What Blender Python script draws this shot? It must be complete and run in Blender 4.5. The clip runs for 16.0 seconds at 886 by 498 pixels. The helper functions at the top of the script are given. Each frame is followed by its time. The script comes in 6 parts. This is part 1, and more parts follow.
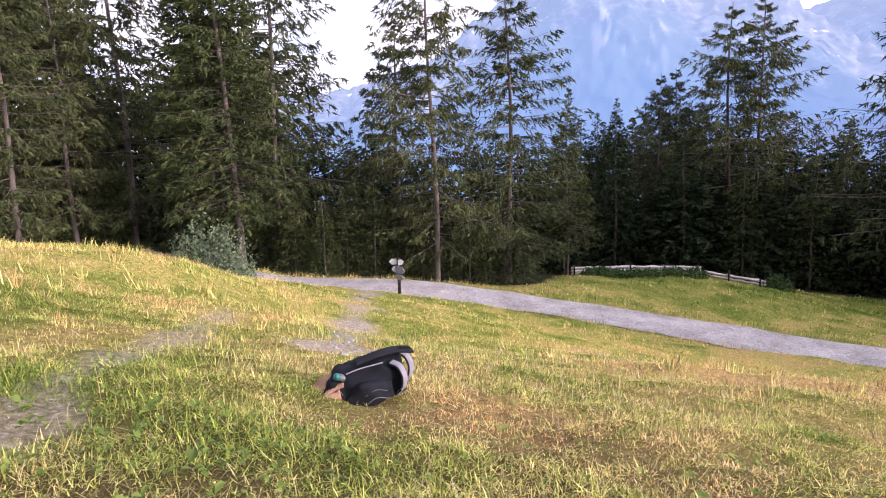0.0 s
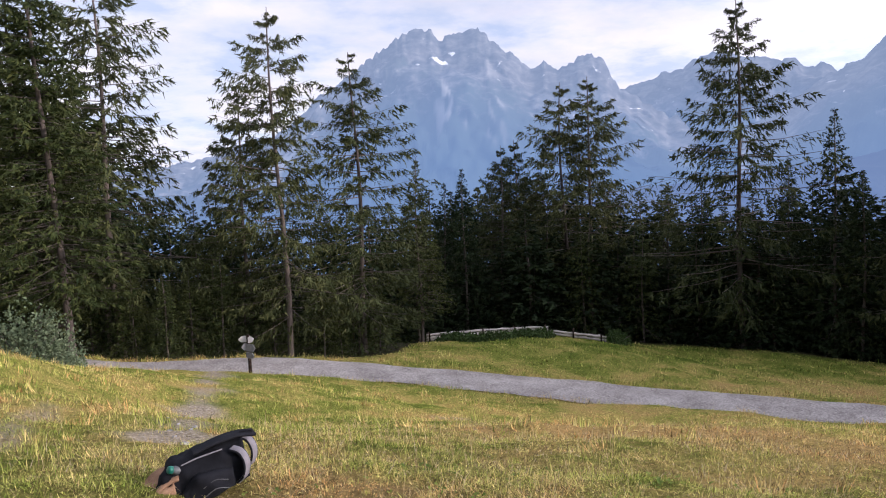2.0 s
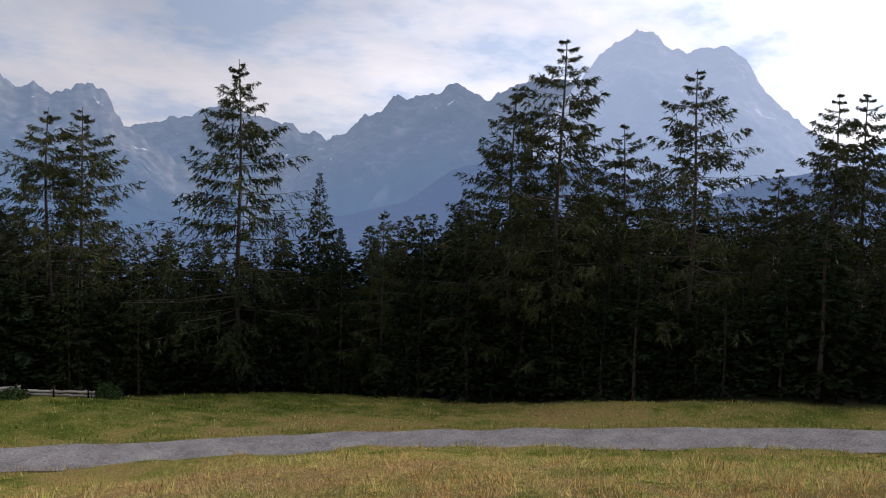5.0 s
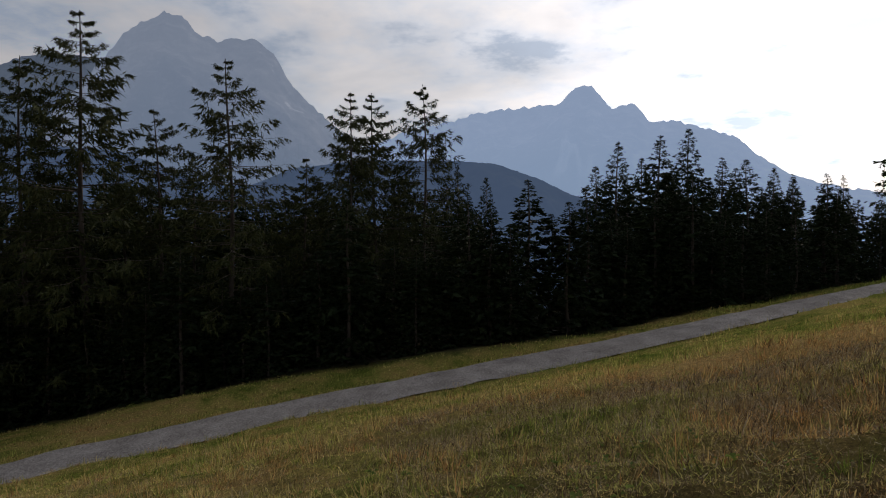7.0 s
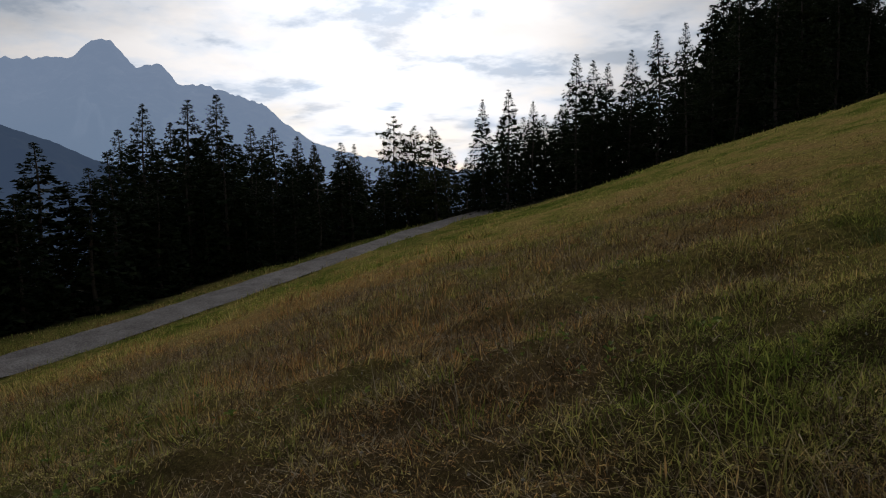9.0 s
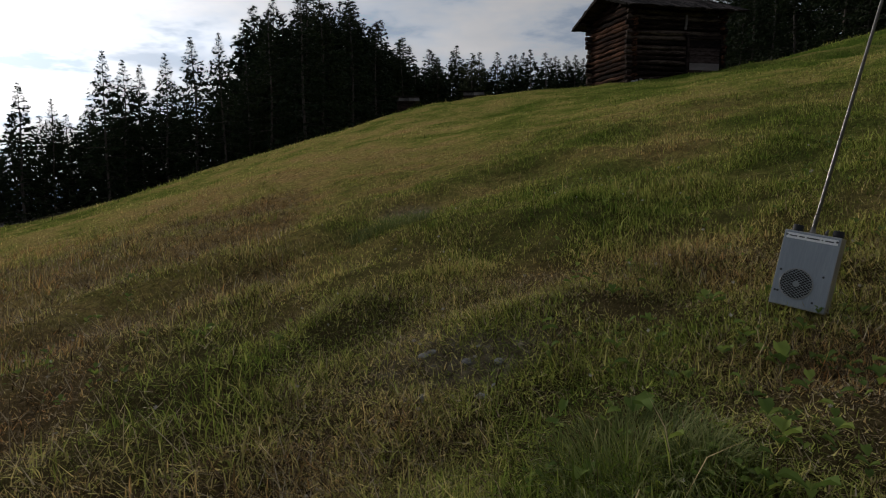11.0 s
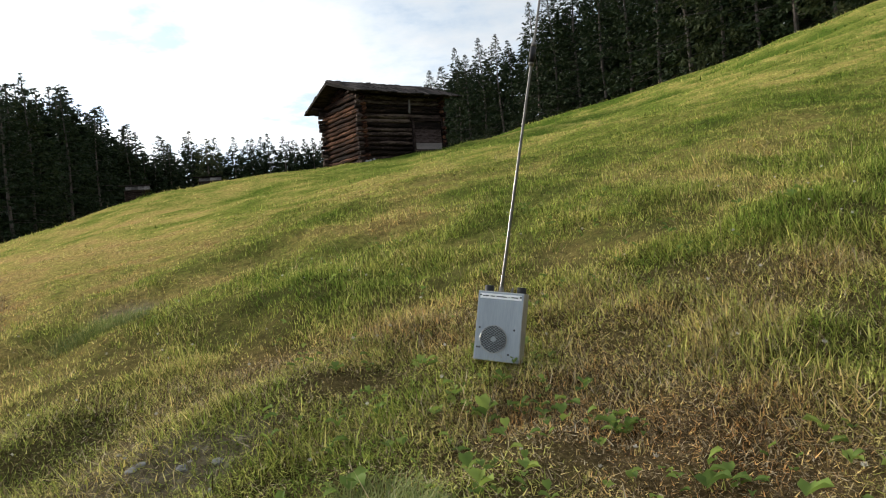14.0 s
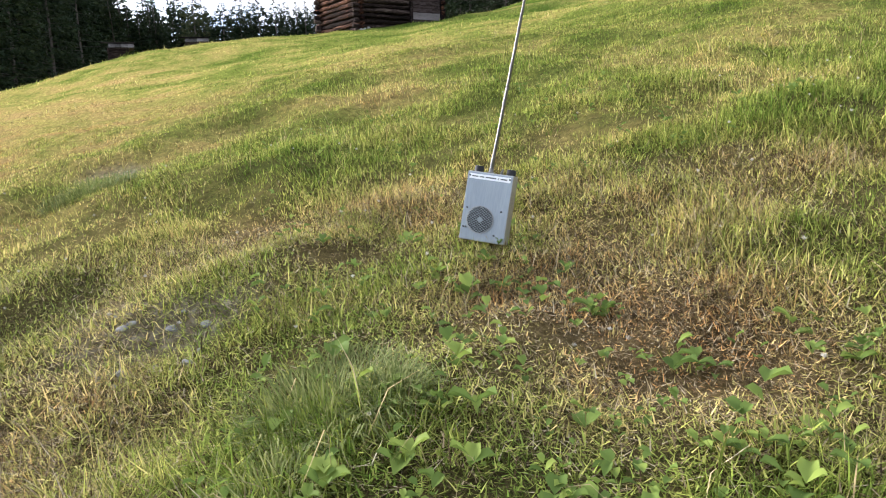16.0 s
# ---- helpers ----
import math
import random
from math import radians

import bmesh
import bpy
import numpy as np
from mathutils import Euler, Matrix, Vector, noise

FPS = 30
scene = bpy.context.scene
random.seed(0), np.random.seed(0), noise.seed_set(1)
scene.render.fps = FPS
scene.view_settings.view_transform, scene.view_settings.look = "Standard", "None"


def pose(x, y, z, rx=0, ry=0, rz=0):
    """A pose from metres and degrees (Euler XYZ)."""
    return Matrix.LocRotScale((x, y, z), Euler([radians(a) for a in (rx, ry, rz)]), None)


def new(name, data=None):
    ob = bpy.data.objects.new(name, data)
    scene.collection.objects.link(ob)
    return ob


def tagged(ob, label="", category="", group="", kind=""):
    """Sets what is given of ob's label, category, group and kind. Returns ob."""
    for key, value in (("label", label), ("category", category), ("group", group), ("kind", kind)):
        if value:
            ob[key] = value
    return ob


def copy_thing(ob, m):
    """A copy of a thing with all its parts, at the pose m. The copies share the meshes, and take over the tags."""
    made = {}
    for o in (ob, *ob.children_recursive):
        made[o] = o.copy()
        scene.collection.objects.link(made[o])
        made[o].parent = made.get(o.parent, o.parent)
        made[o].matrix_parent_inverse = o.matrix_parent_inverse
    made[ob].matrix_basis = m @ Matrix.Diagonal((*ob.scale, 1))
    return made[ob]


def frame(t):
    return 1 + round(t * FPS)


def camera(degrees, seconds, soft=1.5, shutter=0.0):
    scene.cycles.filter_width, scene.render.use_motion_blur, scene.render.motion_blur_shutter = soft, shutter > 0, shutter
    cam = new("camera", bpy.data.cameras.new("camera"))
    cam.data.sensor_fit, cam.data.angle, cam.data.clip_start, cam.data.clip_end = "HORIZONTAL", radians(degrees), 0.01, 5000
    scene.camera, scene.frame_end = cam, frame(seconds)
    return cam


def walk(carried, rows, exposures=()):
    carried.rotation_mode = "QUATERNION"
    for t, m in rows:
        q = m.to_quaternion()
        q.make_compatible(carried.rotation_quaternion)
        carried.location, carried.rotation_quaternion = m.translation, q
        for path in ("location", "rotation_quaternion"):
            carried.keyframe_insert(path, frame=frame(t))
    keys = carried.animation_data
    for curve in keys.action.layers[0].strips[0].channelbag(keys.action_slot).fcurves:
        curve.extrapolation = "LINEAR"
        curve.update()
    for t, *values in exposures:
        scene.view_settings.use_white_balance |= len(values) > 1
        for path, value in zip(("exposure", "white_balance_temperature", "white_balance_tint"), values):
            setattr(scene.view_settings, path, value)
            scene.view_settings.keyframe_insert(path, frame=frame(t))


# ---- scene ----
# ---- camera and walk ----
cam = camera(65.6, 16.0, soft=1.1)
EYE = 0.85      # eye height over the ground where the bearer squats
ARM = 0.33      # the camera is held out in front and swings round the bearer
TURNS = (
    (0.0, 78.97, 1.97, -0.38),
    (0.5, 80.49, 2.29, -2.66),
    (1.0, 82.74, 2.44, -5.67),
    (1.5, 84.61, 2.08, -9.04),
    (2.0, 84.28, 2.70, -12.68),
    (2.5, 84.53, 1.84, -17.68),
    (3.0, 85.20, 1.49, -23.54),
    (3.5, 86.02, 0.89, -30.08),
    (6.0, 87.81, -1.18, -69.10),
    (6.5, 87.23, 0.11, -78.72),
    (7.0, 87.25, 0.50, -88.89),
    (7.5, 87.05, -0.32, -96.31),
    (8.0, 85.49, -0.20, -105.15),
    (8.5, 83.97, 0.70, -115.43),
    (9.0, 83.90, 1.12, -126.11),
    (9.5, 85.42, 0.41, -134.88),
    (10.0, 85.91, -0.13, -146.20),
    (12.5, 82.68, 2.99, -176.39),
    (13.0, 81.96, 3.72, -180.45),
    (13.5, 84.91, 3.85, -182.90),
    (14.0, 89.59, 5.22, -183.23),
    (14.5, 91.28, 5.49, -183.87),
    (15.0, 86.21, 5.21, -183.32),
    (15.5, 82.05, 2.74, -183.31),
    (16.0, 79.45, 2.29, -183.81),
)


def held(rx, ry, rz):
    a = radians(-rz)
    return pose(ARM * math.sin(a), ARM * math.cos(a), EYE, rx, ry, rz)


EXPOSURES = [(0, 1.04, 6200, 35), (1.0, 0.84, 6200, 34), (1.5, 0.5, 6200, 28), (2.0, 0.36, 6200, 25), (3.0, 0.15, 6200, 23), (3.5, 0.10, 6200, 22), (6.0, -0.72, 6550, 19), (7.0, -1.42, 6650, 16), (7.5, -1.9, 6750, 15), (8.0, -2.05, 6750, 14),
             (9.0, -1.92, 6600, 14), (10.0, -2.2, 6600, 13), (12.4, 0.85, 6200, 14), (13.0, 1.26, 6300, 9), (13.5, 1.06, 6500, 9), (14.0, 0.42, 6600, 9), (14.5, -0.08, 6600, 9), (15.0, 0.22, 6600, 9), (15.5, 1.14, 6100, 13), (16.0, 1.26, 6100, 14)]
walk(cam, [(t, held(rx, ry, rz)) for t, rx, ry, rz in TURNS], EXPOSURES)

# ---- light ----
SUN_AZ, SUN_EL = 122.0, 15.0     # bearing clockwise from +y, height in degrees
sun_dir = Vector((math.sin(radians(SUN_AZ)) * math.cos(radians(SUN_EL)), math.cos(radians(SUN_AZ)) * math.cos(radians(SUN_EL)), math.sin(radians(SUN_EL))))
sun = new("sun", bpy.data.lights.new("sun", "SUN"))
sun.data.energy, sun.data.angle, sun.data.color = 3.5, radians(6), (1.0, 0.90, 0.74)
sun.matrix_world = Matrix.Translation((0, 0, 60)) @ sun_dir.to_track_quat("Z", "Y").to_matrix().to_4x4()


def node(tree, kind, inputs=(), **settings):
    n = tree.nodes.new(kind)
    for k, v in settings.items():
        setattr(n, k, v)
    for k, v in dict(inputs).items():
        if isinstance(v, bpy.types.NodeSocket):
            tree.links.new(v, n.inputs[k])
        else:
            n.inputs[k].default_value = v
    return n


def mathn(tree, op, a, b=0.0, c=0.0):
    return node(tree, "ShaderNodeMath", {0: a, 1: b, 2: c}, operation=op).outputs[0]


def ramp(tree, fac, stops):
    n = node(tree, "ShaderNodeValToRGB", {0: fac})
    e = n.color_ramp.elements
    while len(e) < len(stops):
        e.new(0.5)
    for el, (p, c) in zip(e, stops):
        el.position, el.color = p, (*c, 1) if len(c) == 3 else c
    return n.outputs[0]


def mixc(tree, fac, a, b, mode="MIX"):
    n = node(tree, "ShaderNodeMix", data_type="RGBA", blend_type=mode)
    for k, v in ((0, fac), (6, a), (7, b)):
        if isinstance(v, bpy.types.NodeSocket):
            tree.links.new(v, n.inputs[k])
        else:
            n.inputs[k].default_value = v if k == 0 else (*v, 1)
    return n.outputs[2]


world = bpy.data.worlds.new("evening_sky")
scene.world = world
world.use_nodes = True
wt = world.node_tree
wt.nodes.clear()
sky = node(wt, "ShaderNodeTexSky", sky_type="NISHITA", sun_disc=False, sun_elevation=radians(SUN_EL), sun_rotation=radians(SUN_AZ), altitude=1500, dust_density=2.0)
way = node(wt, "ShaderNodeTexCoord").outputs["Generated"]
sep = node(wt, "ShaderNodeSeparateXYZ", {0: way})
lift = mathn(wt, "ADD", mathn(wt, "MAXIMUM", sep.outputs[2], 0.0), 0.16)
flat = node(wt, "ShaderNodeCombineXYZ", {0: mathn(wt, "DIVIDE", sep.outputs[0], lift), 1: mathn(wt, "DIVIDE", sep.outputs[1], lift), 2: 0.0}).outputs[0]
cl1 = node(wt, "ShaderNodeTexNoise", {"Vector": flat, "Scale": 0.85, "Detail": 7.0, "Roughness": 0.55, "Distortion": 0.35}).outputs[0]
cl2 = node(wt, "ShaderNodeTexNoise", {"Vector": flat, "Scale": 1.9, "Detail": 6.0, "Roughness": 0.6}).outputs[0]
glow = mathn(wt, "MAXIMUM", node(wt, "ShaderNodeVectorMath", {0: way, 1: tuple(sun_dir)}, operation="DOT_PRODUCT").outputs["Value"], 0.0)
glow_wide = mathn(wt, "POWER", glow, 1.1)
glow_near = mathn(wt, "POWER", glow, 14.0)
bright = mathn(wt, "ADD", 0.79, mathn(wt, "ADD", mathn(wt, "MULTIPLY", glow_wide, 1.3), mathn(wt, "MULTIPLY", glow_near, 2.9)))
# a heavier bank of cloud stands over the hut
bank_way = tuple(Vector((math.sin(radians(183)) * 0.9, math.cos(radians(183)) * 0.9, 0.42)).normalized())
bank = mathn(wt, "POWER", mathn(wt, "MAXIMUM", node(wt, "ShaderNodeVectorMath", {0: way, 1: bank_way}, operation="DOT_PRODUCT").outputs["Value"], 0.0), 8.0)
bright = mathn(wt, "MULTIPLY", bright, mathn(wt, "SUBTRACT", 1.0, mathn(wt, "MULTIPLY", bank, 0.46)))
soft = ramp(wt, cl2, [(0.38, (0.63, 0.76, 0.93)), (0.49, (0.87, 0.93, 0.985)), (0.58, (0.98, 0.99, 1.0))])
thick = ramp(wt, cl2, [(0.37, (0.50, 0.60, 0.72)), (0.455, (0.82, 0.89, 0.96)), (0.58, (0.98, 0.985, 0.975))])
cloud_lit = node(wt, "ShaderNodeVectorMath", {0: mixc(wt, mathn(wt, "MINIMUM", mathn(wt, "MULTIPLY", mathn(wt, "MULTIPLY", glow, glow), 1.25), 1.0), soft, thick), "Scale": bright}, operation="SCALE").outputs[0]
clear = node(wt, "ShaderNodeVectorMath", {0: sky.outputs[0], "Scale": 0.13}, operation="SCALE").outputs[0]
cover = ramp(wt, cl1, [(0.36, (0.6, 0.6, 0.6)), (0.58, (1, 1, 1))])
sky_mix = mixc(wt, cover, clear, cloud_lit)
wt.links.new(node(wt, "ShaderNodeBackground", {0: sky_mix, 1: 1.0}).outputs[0], node(wt, "ShaderNodeOutputWorld").inputs[0])


# ---- helpers for meshes, materials and ground ----
def hash2(i, j, seed):
    v = np.sin(i * 127.1 + j * 311.7 + seed * 74.7) * 43758.5453
    return v - np.floor(v)


def value_noise(x, y, seed=0):
    i, j = np.floor(x), np.floor(y)
    u, v = x - i, y - j
    u, v = u * u * (3 - 2 * u), v * v * (3 - 2 * v)
    a, b, c, d = hash2(i, j, seed), hash2(i + 1, j, seed), hash2(i, j + 1, seed), hash2(i + 1, j + 1, seed)
    return (a * (1 - u) + b * u) * (1 - v) + (c * (1 - u) + d * u) * v


def fbm(x, y, size, octaves=4, seed=0, rough=0.5):
    """Fractal noise about 0, in about -1 to 1; size in metres of the largest lumps."""
    x, y = np.asarray(x, float) / size, np.asarray(y, float) / size
    total, amp, norm = 0.0, 1.0, 0.0
    for k in range(octaves):
        total = total + amp * (value_noise(x + 17.3 * k, y - 9.1 * k, seed + k) * 2 - 1)
        norm += amp
        x, y, amp = x * 2.03, y * 2.03, amp * rough
    return total / norm * 1.6


def polar(az, d):
    a = np.radians(az)
    return d * np.sin(a), d * np.cos(a)


def mesh_of(name, verts, faces, mat=None, smooth=False, attrs=None):
    """A mesh from arrays; faces all have the same count of corners."""
    verts, faces = np.asarray(verts, np.float32).reshape(-1, 3), np.asarray(faces, np.int32)
    me = bpy.data.meshes.new(name)
    me.vertices.add(len(verts))
    me.vertices.foreach_set("co", verts.ravel())
    n, k = faces.shape
    me.loops.add(n * k)
    me.loops.foreach_set("vertex_index", faces.ravel())
    me.polygons.add(n)
    me.polygons.foreach_set("loop_start", np.arange(0, n * k, k, dtype=np.int32))
    if smooth:
        me.polygons.foreach_set("use_smooth", np.ones(n, bool))
    for key, values in (attrs or {}).items():
        me.attributes.new(key, "FLOAT", "POINT").data.foreach_set("value", np.asarray(values, np.float32))
    me.update(calc_edges=True)
    if mat:
        me.materials.append(mat)
    return me


def part(name, data, mat=None, parent=None, label="", m=None):
    """Links a bmesh or mesh as one mesh object under a thing or part."""
    if isinstance(data, bmesh.types.BMesh):
        bm, data = data, bpy.data.meshes.new(name)
        bm.to_mesh(data)
        bm.free()
    if mat and not data.materials:
        data.materials.append(mat)
    ob = new(name, data)
    if parent is not None:
        ob.parent = parent
    if m is not None:
        ob.matrix_basis = m
    return tagged(ob, label) if label else ob


def thing(name, m, label, category, group="", kind=""):
    ob = new(name)
    ob.empty_display_size = 0.2
    ob.matrix_basis = m
    return tagged(ob, label, category, group, kind)


def material(name, rough=0.8, metal=0.0, spec=0.5):
    mat = bpy.data.materials.new(name)
    mat.use_nodes = True
    t = mat.node_tree
    b = t.nodes["Principled BSDF"]
    b.inputs["Roughness"].default_value, b.inputs["Metallic"].default_value, b.inputs["Specular IOR Level"].default_value = rough, metal, spec
    return mat, t, b


def noise_of(t, scale, detail=4.0, rough=0.55, vec=None, dist=0.0):
    i = {"Scale": scale, "Detail": detail, "Roughness": rough, "Distortion": dist}
    if vec is not None:
        i["Vector"] = vec
    return node(t, "ShaderNodeTexNoise", i).outputs[0]


def bump(t, b, height, strength=0.4, distance=0.02):
    t.links.new(node(t, "ShaderNodeBump", {"Height": height, "Strength": strength, "Distance": distance}).outputs[0], b.inputs["Normal"])


def coords(t, kind="Object"):
    return node(t, "ShaderNodeTexCoord").outputs[kind]


def simple(name, dark, light, scale=12.0, rough=0.8, metal=0.0, relief=0.25, grain=90.0, stretch=(1, 1, 1), spec=0.4):
    """Two tones broken up by coarse and fine noise, with a fine relief."""
    mat, t, b = material(name, rough, metal, spec)
    v = node(t, "ShaderNodeMapping", {0: coords(t), "Scale": stretch}).outputs[0]
    big, small = noise_of(t, scale, 5, vec=v), noise_of(t, grain, 3, vec=v)
    f = mathn(t, "ADD", mathn(t, "MULTIPLY", big, 0.65), mathn(t, "MULTIPLY", small, 0.35))
    own = node(t, "ShaderNodeObjectInfo").outputs["Random"]
    f = mathn(t, "ADD", f, mathn(t, "MULTIPLY", mathn(t, "SUBTRACT", own, 0.5), 0.16))
    t.links.new(ramp(t, f, [(0.34, dark), (0.66, light)]), b.inputs["Base Color"])
    bump(t, b, small, relief, 0.004)
    return mat


# ---- materials ----
def foliage(name, dark, light, tip, thin_part=0.12):
    mat, t, b = material(name, 0.7, 0.0, 0.12)
    isl = node(t, "ShaderNodeNewGeometry").outputs["Random Per Island"]
    own = node(t, "ShaderNodeObjectInfo").outputs["Random"]
    big = noise_of(t, 0.55, 3, vec=coords(t))
    f = mathn(t, "ADD", mathn(t, "MULTIPLY", isl, 0.45), mathn(t, "ADD", mathn(t, "MULTIPLY", big, 0.4), mathn(t, "MULTIPLY", own, 0.18)))
    col = ramp(t, f, [(0.15, dark), (0.55, light), (0.92, tip)])
    t.links.new(col, b.inputs["Base Color"])
    thin = node(t, "ShaderNodeBsdfTranslucent", {0: col})
    out = t.nodes["Material Output"]
    t.links.new(node(t, "ShaderNodeMixShader", {0: thin_part, 1: b.outputs[0], 2: thin.outputs[0]}).outputs[0], out.inputs[0])
    return mat


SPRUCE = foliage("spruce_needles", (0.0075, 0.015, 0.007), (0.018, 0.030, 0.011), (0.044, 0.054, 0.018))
# Lighter copy of the spruce tone: fresh growth, with sunlight painted in.
SUNLIT_SPRUCE = foliage("young_spruce_needles", (0.014, 0.026, 0.009), (0.044, 0.058, 0.018), (0.10, 0.105, 0.032))
LARCH = foliage("larch_needles", (0.017, 0.027, 0.010), (0.047, 0.057, 0.021), (0.105, 0.106, 0.040))
BARK = simple("conifer_bark", (0.035, 0.028, 0.025), (0.13, 0.105, 0.092), 3.0, 0.95, relief=0.8, grain=22, stretch=(1, 1, 0.3))
DEADWOOD = simple("dead_twigs", (0.10, 0.085, 0.07), (0.22, 0.19, 0.16), 3.0, 0.95)


def grass_tones(t, vec):
    """Lush (0) to dried-out (1): the meadow's patches and painted shade, broken up by finer ones."""
    own = node(t, "ShaderNodeAttribute", attribute_name="tone").outputs["Fac"]
    fine = mathn(t, "SUBTRACT", noise_of(t, 5.5, 4, 0.65, vec), 0.5)
    return mathn(t, "ADD", own, mathn(t, "MULTIPLY", fine, 0.55))


def make_grass():
    mat, t, b = material("meadow_grass", 0.85, 0.0, 0.02)
    geo = node(t, "ShaderNodeNewGeometry")
    f = grass_tones(t, geo.outputs["Position"])
    isl = geo.outputs["Random Per Island"]
    f = mathn(t, "ADD", f, mathn(t, "MULTIPLY", mathn(t, "SUBTRACT", isl, 0.5), 0.34))
    col = ramp(t, f, [(0.14, (0.085, 0.135, 0.02)), (0.34, (0.19, 0.225, 0.045)), (0.50, (0.30, 0.30, 0.078)), (0.66, (0.46, 0.365, 0.15)), (0.88, (0.39, 0.215, 0.082))])
    own = node(t, "ShaderNodeTexWhiteNoise", {"W": mathn(t, "MULTIPLY", isl, 37.0)}, noise_dimensions="1D").outputs["Value"]
    col = node(t, "ShaderNodeVectorMath", {0: col, "Scale": mathn(t, "ADD", 0.26, mathn(t, "MULTIPLY", own, 1.75))}, operation="SCALE").outputs[0]
    t.links.new(col, b.inputs["Base Color"])
    thin = node(t, "ShaderNodeBsdfTranslucent", {0: col})
    t.links.new(node(t, "ShaderNodeMixShader", {0: 0.24, 1: b.outputs[0], 2: thin.outputs[0]}).outputs[0], t.nodes["Material Output"].inputs[0])
    return mat


GRASS = make_grass()


def make_ground():
    mat, t, b = material("meadow_ground", 1.0, 0.0, 0.0)
    pos = node(t, "ShaderNodeNewGeometry").outputs["Position"]
    f = grass_tones(t, pos)
    fine = noise_of(t, 28.0, 5, 0.7, pos)
    f = mathn(t, "ADD", f, mathn(t, "MULTIPLY", mathn(t, "SUBTRACT", fine, 0.5), 0.35))
    col = ramp(t, f, [(0.18, (0.06, 0.092, 0.015)), (0.40, (0.135, 0.15, 0.033)), (0.58, (0.25, 0.21, 0.065)), (0.80, (0.30, 0.205, 0.085))])
    # Noise paints bright blades and the dark gaps between them into the colour.
    blade = ramp(t, noise_of(t, 17.0, 9, 0.9, pos, 0.8), [(0.38, (0.22, 0.22, 0.2)), (0.5, (0.95, 0.95, 0.92)), (0.62, (1.9, 1.9, 1.8))])
    col = mixc(t, 1.0, col, blade, "MULTIPLY")
    # Dark thatch that also paints the shade between the near blades.
    gap_dark = ramp(t, noise_of(t, 55.0, 8, 0.85, pos, 1.5), [(0.36, (0.007, 0.006, 0.004)), (0.50, (0.038, 0.028, 0.014)), (0.60, (0.11, 0.082, 0.04)), (0.68, (0.26, 0.20, 0.11))])
    col = mixc(t, node(t, "ShaderNodeAttribute", attribute_name="thatch").outputs["Fac"], col, gap_dark)
    soil = ramp(t, noise_of(t, 22.0, 6, 0.7, pos), [(0.35, (0.12, 0.098, 0.07)), (0.55, (0.28, 0.24, 0.19)), (0.7, (0.44, 0.40, 0.34))])
    bare = node(t, "ShaderNodeAttribute", attribute_name="bare").outputs["Fac"]
    wood = node(t, "ShaderNodeAttribute", attribute_name="wood").outputs["Fac"]
    soil = mixc(t, 0.6, soil, mixc(t, 1.0, soil, blade, "MULTIPLY"))
    col = mixc(t, bare, col, soil)
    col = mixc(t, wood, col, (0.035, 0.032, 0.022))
    t.links.new(col, b.inputs["Base Color"])
    bump(t, b, fine, 0.7, 0.03)
    return mat


GROUND = make_ground()


def make_gravel():
    mat, t, b = material("gravel_road", 0.95, 0.0, 0.2)
    pos = node(t, "ShaderNodeNewGeometry").outputs["Position"]
    big, fine = noise_of(t, 0.9, 5, 0.65, pos), noise_of(t, 14.0, 6, 0.75, pos)
    f = mathn(t, "ADD", mathn(t, "MULTIPLY", big, 0.30), mathn(t, "MULTIPLY", fine, 0.70))
    t.links.new(ramp(t, f, [(0.38, (0.13, 0.115, 0.105)), (0.5, (0.27, 0.245, 0.228)), (0.62, (0.45, 0.42, 0.39))]), b.inputs["Base Color"])
    bump(t, b, fine, 0.6, 0.02)
    return mat


GRAVEL = make_gravel()


def make_mountain(name, low, high, haze_glow, haze_glow_low, snow=(0.55, 0.55, 0.55), scree=(0.15, 0.143, 0.135)):
    """Bare far-off rock over wooded feet; bluish evening haze is painted on as emission."""
    mat, t, b = material(name, 1.0, 0.0, 0.0)
    geo = node(t, "ShaderNodeNewGeometry")
    v = node(t, "ShaderNodeMapping", {0: geo.outputs["Position"], "Scale": (1, 1, 1.7)}).outputs[0]
    n1, n2 = noise_of(t, 0.012, 8, 0.68, v, 0.6), noise_of(t, 0.004, 6, 0.6, geo.outputs["Position"])
    up = node(t, "ShaderNodeAttribute", attribute_name="up").outputs["Fac"]
    f = mathn(t, "ADD", mathn(t, "MULTIPLY", n1, 0.5), mathn(t, "MULTIPLY", mathn(t, "ADD", up, mathn(t, "MULTIPLY", mathn(t, "SUBTRACT", n2, 0.5), 0.8)), 0.55))
    rock = ramp(t, n1, [(0.3, high[0]), (0.5, high[1]), (0.68, high[2])])
    n3 = noise_of(t, 0.006, 5, 0.55, node(t, "ShaderNodeMapping", {0: geo.outputs["Position"], "Scale": (1, 1, 2.2)}).outputs[0], 1.2)
    pale = mathn(t, "MULTIPLY", ramp(t, n3, [(0.67, (0, 0, 0)), (0.70, (1, 1, 1))]), ramp(t, up, [(0.5, (0, 0, 0)), (0.62, (1, 1, 1)), (0.9, (1, 1, 1)), (0.96, (0, 0, 0))]))
    rock = mixc(t, pale, rock, snow)
    face = mixc(t, ramp(t, f, [(0.54, (0, 0, 0)), (0.68, (1, 1, 1))]), low, rock)
    face = mixc(t, node(t, "ShaderNodeAttribute", attribute_name="scree").outputs["Fac"], face, scree)
    t.links.new(face, b.inputs["Base Color"])
    t.links.new(mixc(t, ramp(t, up, [(0.25, (0, 0, 0)), (0.85, (1, 1, 1))]), haze_glow_low, haze_glow), b.inputs["Emission Color"])
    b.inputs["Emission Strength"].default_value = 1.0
    return mat


